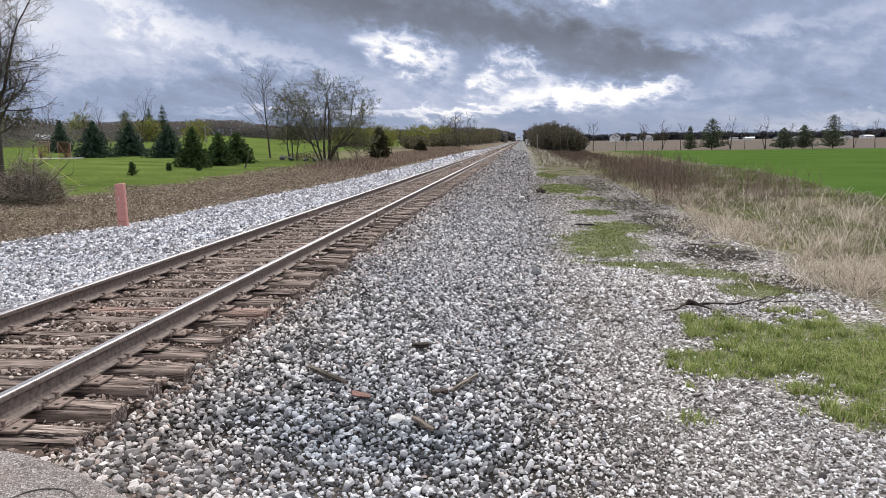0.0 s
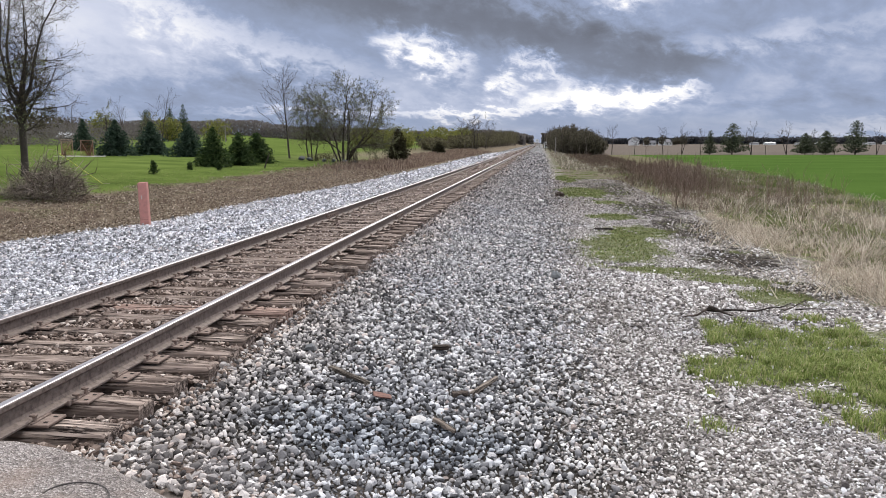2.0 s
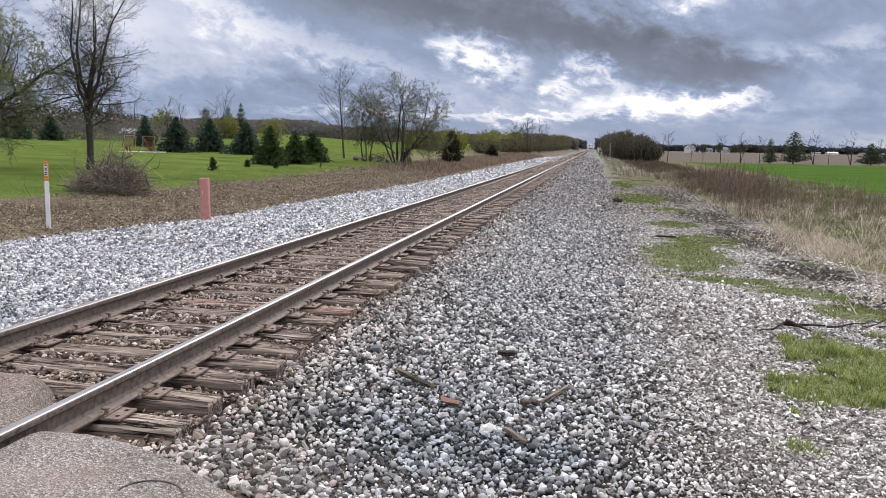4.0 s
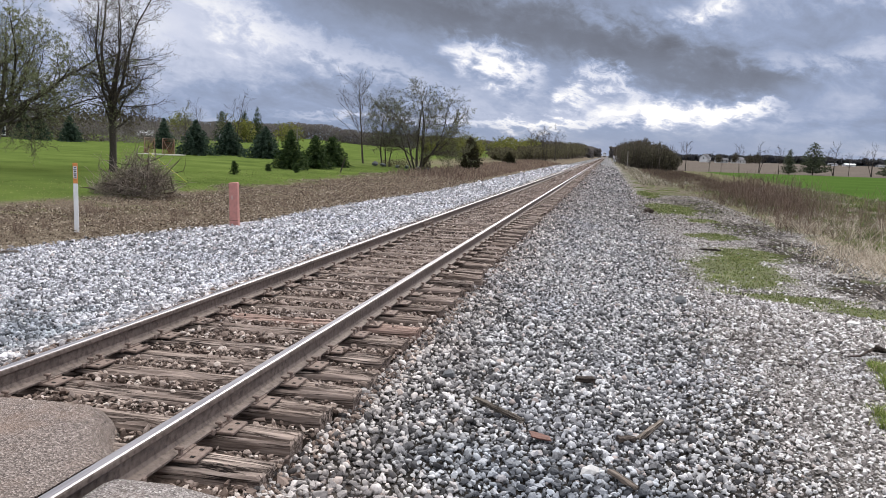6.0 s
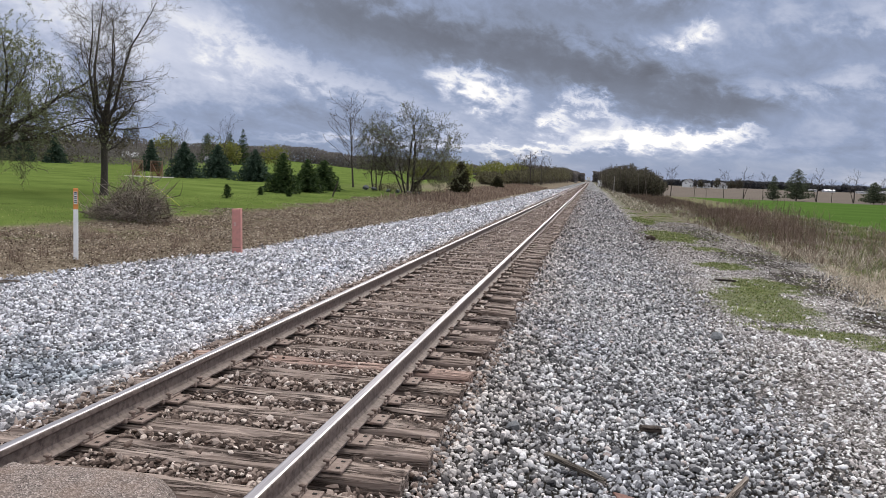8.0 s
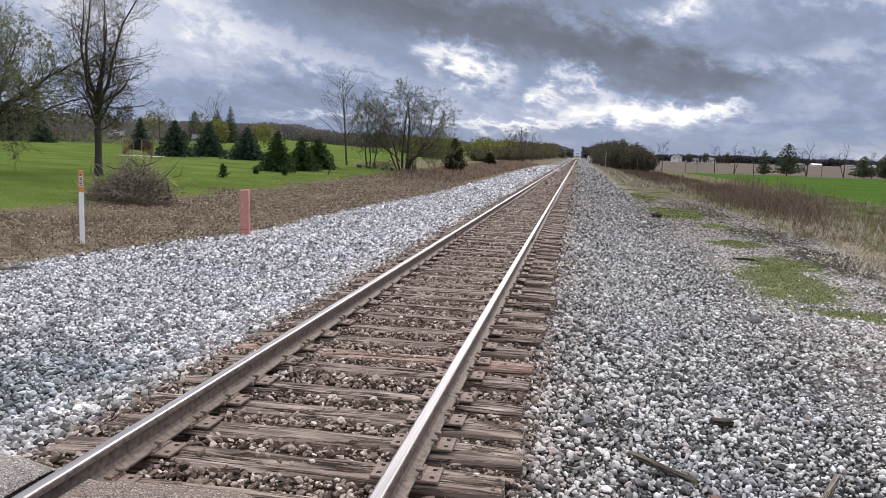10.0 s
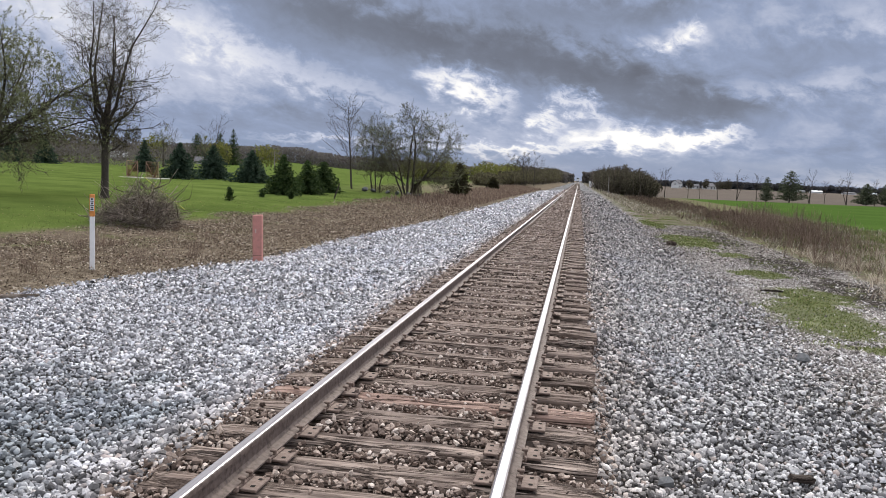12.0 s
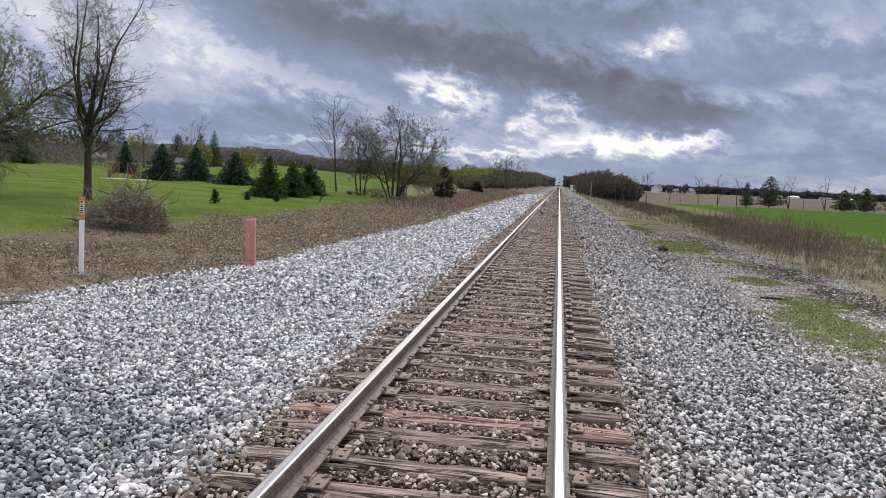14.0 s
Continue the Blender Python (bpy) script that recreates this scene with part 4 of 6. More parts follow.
def tree(name, label, x, y, stems, spec, seed, bark=None, twig=None, leaf=None, leaves=0, leaf_size=0.03, group="", thin=1.0, trunk=None):
    """stems: (x, y, z, direction, length, radius); trunk: points and radii. Leaves sit along the last twigs."""
    rng = np.random.default_rng(seed)
    root = thing(name, label, "tree", pose(x, y, float(gz(x, y))), group)
    bark = bark or M_BARK
    segs = []
    if trunk:
        v, f = chain([q[:3] for q in trunk], [q[3] for q in trunk], 9)
        part("trunk", poly_mesh("trunk", v, f, bark, True), root)
    for k, (dx, dy, dz, d, length, r) in enumerate(stems):
        d = np.array(d, float)
        at = len(segs)
        grow(rng, (dx, dy, dz), d / np.linalg.norm(d), length, r, 0, spec, segs)
        own = [q for q in segs[at:] if q[0] == 0]
        v, f = chain([own[0][1]] + [q[2] for q in own], [own[0][3]] + [q[4] for q in own], 7)
        nm = "limb" if trunk else "trunk" if k == 0 else "stem"
        part(nm, poly_mesh(nm, v, f, bark, True), root)
    last = len(spec) - 1
    for nm, lo, hi, mat, n in (("branchwork", 1, max(1, last - 1), bark, 4), ("twigwork", last, last, twig or M_TWIG, 3)):
        ss = [q for q in segs if lo <= q[0] <= hi]
        if not ss or (nm == "branchwork" and last < 2):
            continue
        v, f = tubes([q[1] for q in ss], [q[2] for q in ss], [max(q[3], 0.004 * thin) for q in ss], [max(q[4], 0.003 * thin) for q in ss], n)
        tagged(part(nm, poly_mesh(nm, v, f, mat, n > 3), root), kind="stuff")
    if leaf and leaves:
        ss = [q for q in segs if q[0] >= last - 1]
        pick = rng.integers(0, len(ss), leaves)
        t = rng.random(leaves)[:, None]
        c = np.array([ss[i][1] for i in pick]) * (1 - t) + np.array([ss[i][2] for i in pick]) * t + rng.normal(0, leaf_size * 0.9, (leaves, 3))
        v, f = quads(c, leaf_size, rng)
        tagged(part("foliage", poly_mesh("foliage", v, f, leaf), root, "sparse young leaves"), kind="stuff")
    return root


def conifer(name, label, x, y, height, width, seed, mat, droop=0.25, start=0.03, group="", dense=1.0, shape=1.0):
    """Whorls of drooping boughs, each a spray of needle tufts."""
    rng = np.random.default_rng(seed)
    root = thing(name, label, "tree", pose(x, y, float(gz(x, y)), 0, 0, rng.uniform(0, 360)), group)
    v, f = tubes([(0, 0, -0.1)], [(0, 0, height * 0.96)], [height * 0.022], [0.01], 7)
    part("trunk", poly_mesh("trunk", v, f, M_BARK, True), root)
    P, S = [], []
    levels = int(16 * dense + min(height, 4) * 3)
    rep = 2 if y < 80 else 1
    for i in range(levels):
        t = start + (1 - start) * (i / levels) ** 0.95
        rad = width / 2 * (1 - t) ** shape * rng.uniform(0.85, 1.12) + 0.03
        n = int(rng.integers(6, 9) * (0.6 + 0.6 * (1 - t)) * dense) + 3
        off = rng.uniform(0, 6.28)
        for j in range(n):
            a = off + 6.283 * j / n + rng.normal(0, 0.2)
            ln = rad * rng.uniform(0.72, 1.12)
            k = max(4, int(ln / 0.075))
            s = np.linspace(0.12, 1, k) + rng.normal(0, 0.02, k)
            side = rng.normal(0, 0.11, k) * ln * (1.15 - s)
            px = np.cos(a) * s * ln - np.sin(a) * side
            py = np.sin(a) * s * ln + np.cos(a) * side
            pz = t * height + ln * (0.18 * s - droop * s * s) + rng.normal(0, 0.03, k)
            P.append(np.stack([px, py, pz], 1))
            S.append(np.full(k, 0.085 + 0.03 * (1 - t)))
    P, S = np.concatenate(P), np.concatenate(S)
    P = np.repeat(P, rep, 0) + rng.normal(0, 0.045, (len(P) * rep, 3))
    S = np.repeat(S, rep) * min(0.95, 0.5 + width * 0.1) * (1.35 if rep > 1 else 2.0)
    P[:, 2] = np.clip(P[:, 2], 0.03, None)
    v, f = quads(P, S, rng, 0.35, 0.42)
    tagged(part("foliage", poly_mesh("foliage", v, f, mat), root), kind="stuff")
    return root


def thicket(name, label, spots, mat, seed, leaf=0.12, per=700, stems=14, category="bush", twig_mat=None):
    """A tangle of bushes. spots: (x, y, radius x, radius y, height)."""
    rng = np.random.default_rng(seed)
    x0, y0 = spots[0][0], spots[0][1]
    z0 = float(gz(x0, y0))
    root = thing(name, label, category, pose(x0, y0, z0))
    C, A, B, R = [], [], [], []
    for x, y, rx, ry, h in spots:
        n = int(per)
        g = float(gz(x, y)) - z0
        d = rng.normal(size=(n, 3))
        d /= np.linalg.norm(d, axis=1)[:, None]
        r = rng.random(n)[:, None] ** 0.45
        lump = 1 + 0.22 * np.sin(d[:, :1] * 7 + x) * np.cos(d[:, 1:2] * 6 + y)
        q = d * r * lump * np.array([[rx, ry, h * 0.52]]) + np.array([[x - x0, y - y0, g + h * 0.5]])
        q[:, 2] = np.maximum(q[:, 2], g + 0.05 + rng.random(n) * 0.2 * h)
        C.append(q)
        for _ in range(stems):
            a = rng.uniform(0, 6.28)
            b = np.array([x - x0 + rng.normal(0, rx * 0.45), y - y0 + rng.normal(0, ry * 0.45), g - 0.05])
            tip = b + np.array([np.cos(a) * rx * 0.35, np.sin(a) * ry * 0.35, h * rng.uniform(0.6, 1.12)])
            A.append(b)
            B.append(tip)
            R.append(0.012 * h)
    v, f = quads(np.concatenate(C), leaf, rng, 0.0, 0.55)
    tagged(part("foliage", poly_mesh("foliage", v, f, mat), root), kind="stuff")
    v, f = tubes(A, B, R, np.array(R) * 0.3, 4)
    tagged(part("stemwork", poly_mesh("stemwork", v, f, twig_mat or M_TWIG), root), kind="stuff")
    return root


#           segs wander rise kids  from angle len  rad
RISING = [(12, 0.12, 0.035, (19, 22), 0.05, 56, 0.33, 0.34), (6, 0.20, 0.06, (8, 10), 0.12, 50, 0.50, 0.5), (5, 0.2, 0.04, (4, 5), 0.2, 42, 0.55, 0.6), (3, 0.2, 0.02, (0, 0), 0.3, 40, 0.5, 0.5)]
CROOKED = [(8, 0.12, 0.02, (12, 14), 0.15, 48, 0.45, 0.33), (6, 0.18, 0.03, (8, 10), 0.12, 48, 0.46, 0.5), (5, 0.22, 0.0, (5, 6), 0.15, 46, 0.5, 0.6), (3, 0.22, -0.02, (0, 0), 0.3, 40, 0.5, 0.5)]
ROUNDED = [(8, 0.09, 0.0, (14, 17), 0.22, 50, 0.42, 0.36), (6, 0.18, 0.01, (9, 11), 0.12, 46, 0.46, 0.5), (4, 0.2, 0.0, (5, 7), 0.15, 44, 0.5, 0.6), (3, 0.2, -0.01, (0, 0), 0.3, 40, 0.5, 0.5)]
AIRY = [(9, 0.03, 0.02, (26, 30), 0.26, 52, 0.42, 0.4), (6, 0.07, 0.07, (8, 10), 0.15, 38, 0.42, 0.5), (4, 0.12, 0.03, (0, 0), 0.3, 40, 0.5, 0.5)]
SMALL = [(6, 0.05, 0.02, (9, 12), 0.4, 45, 0.42, 0.45), (5, 0.1, 0.05, (5, 7), 0.2, 40, 0.45, 0.5), (3, 0.12, 0.03, (0, 0), 0.3, 40, 0.5, 0.5)]

tree("dark_upright_tree", "tall dark upright tree, nearly bare, beside the brush pile", -20.6, 34.2,
     [(0, 0, 2.3, (-0.20, 0.05, 1), 6.6, 0.085), (0.03, 0, 2.6, (0.0, 0.05, 1), 7.6, 0.10), (0.05, 0, 2.5, (0.17, -0.1, 1), 7.2, 0.09), (0.08, 0, 2.3, (0.34, 0, 1), 6.2, 0.09),
      (-0.03, 0, 2.2, (-0.55, 0.1, 0.8), 3.2, 0.06), (0.1, 0, 2.5, (0.6, -0.1, 0.8), 2.6, 0.055), (0.1, 0, 2.1, (0.8, 0.2, 0.35), 1.7, 0.04), (0, 0, 3.0, (0.05, 0.35, 1), 5.5, 0.08)],
     RISING, 3, M_BARK, M_TWIG, M_BUDRED, 8500, 0.026, thin=0.95, trunk=[(0, 0, -0.1, 0.24), (0.01, 0, 0.25, 0.18), (0.03, 0, 1.1, 0.15), (0.02, 0, 2.0, 0.16), (0.03, 0, 2.9, 0.12)])
tree("spreading_orchard_tree", "wide spreading old tree with sparse young leaves on the lawn", -26.0, 32.5,
     [(0.5, 0, 1.9, (1, 0, 0.42), 6.0, 0.13), (0.5, 0, 2.0, (0.75, 0.15, 0.70), 6.2, 0.14), (0.4, 0, 1.9, (0.25, -0.1, 1), 5.0, 0.13), (0.3, 0, 1.8, (-0.35, 0.2, 1), 4.8, 0.12),
      (0.2, 0, 1.7, (-0.9, 0, 0.6), 4.6, 0.12), (0.5, 0, 2.0, (0.7, -0.4, 0.7), 4.8, 0.11), (0.5, 0, 2.0, (0.5, 0.4, 0.9), 5.0, 0.11), (0.6, 0, 2.0, (1, -0.2, 0.55), 6.2, 0.11), (0.5, 0, 2.0, (0.95, 0.3, 0.2), 5.8, 0.09), (0.5, 0, 2.0, (1, -0.5, 0.12), 5.2, 0.08)],
     CROOKED, 8, M_BARK, M_TWIG, M_BUD, 60000, 0.028, thin=1.0, trunk=[(0, 0, -0.1, 0.34), (0.05, 0, 0.4, 0.26), (0.25, 0, 1.2, 0.24), (0.5, 0, 2.1, 0.2)])
tree("slender_bare_tree", "slender leaning tree, nearly bare, on the lawn edge", -19.6, 70.4, [(0, 0, -0.1, (-0.12, 0, 1), 7.5, 0.10)], AIRY, 21, M_BARK, M_TWIG, M_BUDRED, 900, 0.035, thin=2.0)
tree("multi_stem_tree", "clump of several stems with sparse spring leaves", -14.7, 67.2,
     [(-2.0, 0, -0.1, (-0.30, 0, 1), 5.6, 0.07), (-1.8, 0.2, -0.1, (-0.10, 0, 1), 5.9, 0.06), (-1.5, 0.3, -0.1, (0.06, 0.1, 1), 5.6, 0.06),
      (0.7, 0, -0.1, (-0.50, 0.1, 1), 5.9, 0.08), (0.9, 0.1, -0.1, (-0.28, -0.1, 1), 6.6, 0.09), (1.1, 0, -0.1, (-0.06, 0, 1), 7.0, 0.11), (1.3, 0.2, -0.1, (0.14, 0.1, 1), 6.9, 0.10),
      (1.4, 0, -0.1, (0.36, -0.1, 1), 6.6, 0.09), (1.5, 0.1, 0.1, (0.62, 0.1, 1), 6.2, 0.09), (1.5, 0, 0.4, (0.95, 0, 1), 5.8, 0.08), (1.5, 0.1, 0.8, (1, 0.1, 0.62), 5.0, 0.07), (0.9, 0, 0.8, (-1, 0.1, 0.9), 4.4, 0.06), (1.5, 0.2, 1.2, (1, 0.3, 0.35), 4.0, 0.06)],
     ROUNDED, 13, M_BARK, M_TWIG, M_BUD, 32000, 0.032, thin=1.5)
thicket("underbrush", "tangled low underbrush at the foot of the tree clump", [(-12.9, 67.2, 0.8, 0.7, 1.9), (-14.9, 67.6, 1.0, 0.8, 0.9), (-16.4, 68.0, 1.2, 0.8, 0.7)], M_BUDRED, 4, 0.045, 600, 30)

for nm, lab, x, y, h, w, sd, mt, shp in (
    ("spruce", "full blue-green spruce on the lawn", -34.6, 66.4, 3.3, 4.2, 1, M_SPRUCE, 0.9),
    ("spruce", "full blue-green spruce on the lawn", -34.2, 72.1, 3.3, 4.2, 2, M_SPRUCE, 0.8),
    ("spruce", "full blue-green spruce on the lawn", -28.5, 68.3, 3.0, 4.4, 3, M_SPRUCE, 0.95),
    ("pine", "young dark green pine at the lawn edge", -18.3, 50.4, 2.65, 3.0, 4, M_PINE, 0.8),
    ("pine", "young dark green pine at the lawn edge", -17.9, 54.0, 2.35, 2.7, 5, M_PINE, 0.7),
    ("pine", "young dark green pine at the lawn edge", -18.4, 58.8, 2.35, 3.0, 6, M_PINE, 0.6),
    ("spruce", "dark spruce at the back of the lawn", -70.0, 95.0, 3.7, 3.6, 7, M_SPRUCE, 0.8),
    ("spruce", "dark spruce at the back of the lawn", -74.0, 94.0, 3.9, 3.6, 8, M_SPRUCE, 0.8),
    ("spruce", "dark spruce at the back of the lawn", -79.0, 97.0, 4.2, 3.8, 9, M_SPRUCE, 0.8),
    ("spruce", "dark spruce at the back of the lawn", -47.5, 82.0, 3.6, 3.0, 10, M_SPRUCE, 0.8),
    ("spruce", "tall dark spruce in front of distant woods", -109.0, 235.0, 12.0, 7.5, 11, M_PINE, 0.8),
    ("spruce", "tall dark spruce in front of distant woods", -116.0, 240.0, 11.0, 7.0, 12, M_PINE, 0.7),
    ("spruce", "tall dark spruce in front of distant woods", -122.0, 236.0, 10.0, 8.0, 13, M_PINE, 0.6),
):
    conifer(nm, lab, x, y, h, w, sd, mt, shape=shp, group="evergreens on the lawn")
conifer("round_cedar", "small dark bronze cedar with a rounded outline", -10.9, 79.2, 3.3, 2.5, 31, M_CEDAR, 0.1, 0.06, shape=0.5, dense=1.3)
conifer("round_cedar", "low dark bronze bush by the track", -11.6, 117.0, 1.8, 2.2, 32, M_CEDAR, 0.1, 0.06, shape=0.5, dense=1.1)
for x, y, h, sd in ((-17.1, 39.9, 0.75, 41), (-17.7, 45.5, 0.45, 42), (-16.3, 46.6, 0.5, 43)):
    conifer("seedling", "tiny green pine seedling on the lawn", x, y, h, h * 0.75, sd, M_PINE, 0.0, 0.15, dense=0.5, group="seedlings")

# row of trees between the green field and the ploughed field
ROW = 168.0
bases = [tree("row_tree", "small bare tree in the field row", 18.8, ROW, [(0, 0, -0.1, (0.02, 0, 1), 5.4, 0.10)], SMALL, 51, M_BARK, M_TWIG, thin=4.0, group="field row trees"),
         tree("row_tree", "small bare tree in the field row", 29.4, ROW, [(0, 0, -0.1, (-0.03, 0, 1), 5.0, 0.09)], SMALL, 52, M_BARK, M_TWIG, thin=4.0, group="field row trees"),
         tree("row_tree", "forked bare tree in the field row", 47.2, ROW, [(0, 0, -0.1, (0.05, 0, 1), 5.8, 0.13), (0, 0, -0.1, (-0.25, 0, 1), 4.6, 0.09)], SMALL, 53, M_BARK, M_TWIG, thin=4.0, group="field row trees")]
for k, (x, sc) in enumerate(((23.5, 0.65), (26.0, 0.6), (33.5, 0.95), (37.0, 0.9), (50.3, 0.8), (54.7, 1.0), (59.5, 0.85), (64.0, 0.75), (72.5, 0.8), (76.0, 0.95), (81.0, 0.9), (88.0, 1.0), (95.0, 0.9), (104.0, 1.0))):
    c = copy_thing(bases[k % 3], pose(x, ROW + (k % 3) * 0.8, float(gz(x, ROW)), 0, 0, 67 * k))
    c.scale = (sc, sc, sc)
for x, h, w, sd in ((38.9, 4.3, 3.2, 61), (43.4, 5.6, 6.2, 62), (57.9, 3.8, 5.0, 63), (61.9, 4.2, 5.0, 64), (67.7, 6.0, 5.6, 65)):
    conifer("row_pine", "ragged pine in the field row", x, ROW, h * 1.18, w * 1.15, sd, M_ROWPINE, 0.02, 0.06, "field row pines", 0.62, 0.62)

# thickets along the track in the distance
thicket("dense_thicket", "dense rounded olive-brown thicket beside the track", [(12.2, 150, 3.2, 5, 4.6), (10.0, 160, 3.0, 6, 5.0), (14.0, 154, 2.6, 4, 3.6), (9.6, 178, 3.2, 9, 5.6), (9.2, 200, 3.2, 12, 6.0), (12.5, 172, 4, 9, 5.4), (9.2, 228, 3.4, 16, 6.2), (9.0, 268, 3.6, 22, 6.6), (9, 312, 3.8, 26, 7.0)],
        M_THICKET, 71, 0.19, 4500, 60)
tree("thicket_tree", "bare round-topped tree rising out of the thicket", 10.8, 172.0, [(0, 0, -0.1, (0.1, 0, 1), 5.6, 0.14), (0.3, 0, -0.1, (-0.2, 0, 1), 5.2, 0.1)], CROOKED, 72, M_BARK, M_TWIG, M_BUDRED, 800, 0.12, thin=5)
thicket("yellow_bushes", "yellow-green spring bushes behind the lawn", [(-19.5, 128, 2.4, 2.4, 2.9), (-22.5, 135, 2.6, 2.6, 3.5), (-26.5, 142, 3.0, 3, 3.4), (-31, 150, 3.4, 3, 3.9)], M_YELLOWBUSH, 73, 0.15, 3500, 30)
thicket("hedgerow", "brown and olive hedgerow beside the track", [(-15.5, 140, 2.6, 9, 2.2), (-13.8, 165, 2.4, 9, 2.8), (-12.8, 190, 2.8, 12, 3.4), (-12, 220, 3, 15, 4.2), (-11.5, 260, 3.4, 20, 5.2), (-11, 310, 3.6, 26, 6.0), (-10.5, 370, 4, 30, 6.8)], M_HEDGE, 74, 0.2, 4500, 60)
thicket("hedgerow_green", "yellow-green bushes in the hedgerow", [(-19, 172, 4, 5, 4.4), (-31, 190, 5, 5, 4.6), (-17, 205, 4, 7, 5.0)], M_YELLOWBUSH, 75, 0.18, 3500, 30)
for k, (x, y, h) in enumerate(((-11.2, 178, 6.6), (-12.4, 184, 7.0), (-10.2, 198, 7.4), (-13.6, 172, 6.0), (-15.5, 205, 6.5))):
    tree("hedgerow_tree", "thin bare tree in the hedgerow", x, y, [(0, 0, -0.1, (0.04 * (k - 2), 0, 1), h, 0.11), (0.3, 0, -0.1, (0.12, 0, 1), h * 0.85, 0.08)], SMALL, 80 + k, M_BARK, M_TWIG, thin=5.0, group="hedgerow trees")
for k, (x, y, h) in enumerate(((-98.5, 200, 12.5), (-128, 205, 11.5), (-112, 205, 11), (-140, 210, 11), (-60, 120, 5.0), (-66, 118, 5.5))):
    tree("lawn_tree", "bare tree behind the lawn", x, y, [(0, 0, -0.1, (0.03, 0, 1), h, 0.14), (0.2, 0, -0.1, (-0.1, 0, 1), h * 0.8, 0.1)], SMALL, 90 + k, M_BARK, M_TWIG, M_BUD if k > 3 else None, 500, 0.1, thin=5.0, group="bare trees behind the lawn")
thicket("yellow_tree", "yellow-green blossoming tree behind the lawn", [(-104, 215, 4, 3, 7.5), (-128, 220, 4.5, 3, 8.0), (-95, 228, 5, 4, 7.0)], M_YELLOWBUSH, 97, 0.35, 900, 10, "tree")


def woods(name, label, x0, x1, y0, y1, height, count, size, mat, seed):
    """A distant wood: crowns of many clumps along a line, uneven on top."""
    rng = np.random.default_rng(seed)
    t = rng.random(count)
    x, y = x0 + (x1 - x0) * t, y0 + (y1 - y0) * t + rng.uniform(-12, 12, count)
    top = height * (0.85 + 0.10 * np.sin(x * 0.031 + seed) + 0.08 * np.sin(x * 0.11) + 0.06 * np.sin(x * 0.37 + 1))
    z = gz(x, y) + top * rng.random(count)
    v, f = quads(np.stack([x, y, z], 1), size, rng, 0.0, 0.6)
    tagged(new(name, poly_mesh(name, v, f, mat)), label, "woods", kind="stuff")


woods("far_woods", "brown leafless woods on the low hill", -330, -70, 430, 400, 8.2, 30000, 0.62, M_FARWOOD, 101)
woods("far_woods", "haze-tinted blue-grey leafless woods along the horizon", 25, 900, 1000, 900, 8.0, 12000, 3.2, M_BLUEWOOD, 102)
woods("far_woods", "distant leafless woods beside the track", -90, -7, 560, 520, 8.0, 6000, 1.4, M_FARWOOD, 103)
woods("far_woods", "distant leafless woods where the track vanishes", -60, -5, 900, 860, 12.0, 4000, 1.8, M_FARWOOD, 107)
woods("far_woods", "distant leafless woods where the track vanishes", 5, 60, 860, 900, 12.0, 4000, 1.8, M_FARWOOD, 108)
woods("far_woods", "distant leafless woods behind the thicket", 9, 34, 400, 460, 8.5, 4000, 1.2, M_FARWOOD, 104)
woods("far_woods", "trees behind the lawn", -190, -112, 215, 250, 7.0, 11000, 0.4, M_FARWOOD, 105)
woods("far_woods", "trees closing the lawn", -150, -76, 120, 112, 6.0, 10000, 0.30, M_THICKET, 106)
woods("far_woods", "brown bare shrubs behind the lawn", -80, -63, 112, 118, 3.8, 7000, 0.13, M_FARWOOD, 109)

# ---- posts and yard things ----
M_PINK = plain_material("faded_red_painted_post", (0.50, 0.235, 0.205), 0.8, 0, 0.22, 9, 0.4, (0.36, 0.19, 0.165))
M_WHITE = plain_material("white_plastic", (0.76, 0.76, 0.77), 0.55, 0, 0.08, 9, 0.1)
M_ORANGE = plain_material("faded_orange_plastic", (0.66, 0.27, 0.085), 0.6, 0, 0.15, 14, 0.1)
M_BLACK = plain_material("black_print", (0.03, 0.03, 0.03), 0.7)
M_YELLOW = plain_material("yellow_plastic_sleeve", (0.46, 0.47, 0.10), 0.5, 0, 0.12, 14, 0.1)
M_NET = plain_material("orange_brown_netting", (0.20, 0.095, 0.06), 0.8, 0, 0.2, 20, 0.2)
M_GOAL = plain_material("faded_orange_frame", (0.30, 0.20, 0.15), 0.6, 0, 0.2, 12, 0.2)
M_CONCRETE = plain_material("pale_concrete", (0.52, 0.50, 0.46), 0.9, 0, 0.12, 6, 0.3)
M_SIDING = plain_material("white_house_siding", (0.60, 0.61, 0.62), 0.7, 0, 0.06, 1.5, 0.1)
M_ROOF = plain_material("grey_shingle_roof", (0.15, 0.15, 0.16), 0.85, 0, 0.2, 2, 0.2)
M_ROOFWHITE = plain_material("pale_metal_roof", (0.66, 0.68, 0.70), 0.45, 0.2, 0.06, 1.5, 0.05)
M_BARNDARK = plain_material("weathered_dark_boards", (0.085, 0.07, 0.062), 0.9, 0, 0.3, 3, 0.3)
M_BARNROOF = plain_material("dull_metal_barn_roof", (0.36, 0.37, 0.38), 0.6, 0.2, 0.1, 2, 0.05)
M_GLASS = plain_material("dark_window_glass", (0.03, 0.035, 0.04), 0.12, 0, 0.1, 1, 0.0)
M_STICK = wood_material("bleached_driftwood", (0.36, 0.315, 0.27), (0.10, 0.085, 0.07))
M_DRIFT = wood_material("dark_wet_branch", (0.115, 0.095, 0.083), (0.026, 0.021, 0.018))
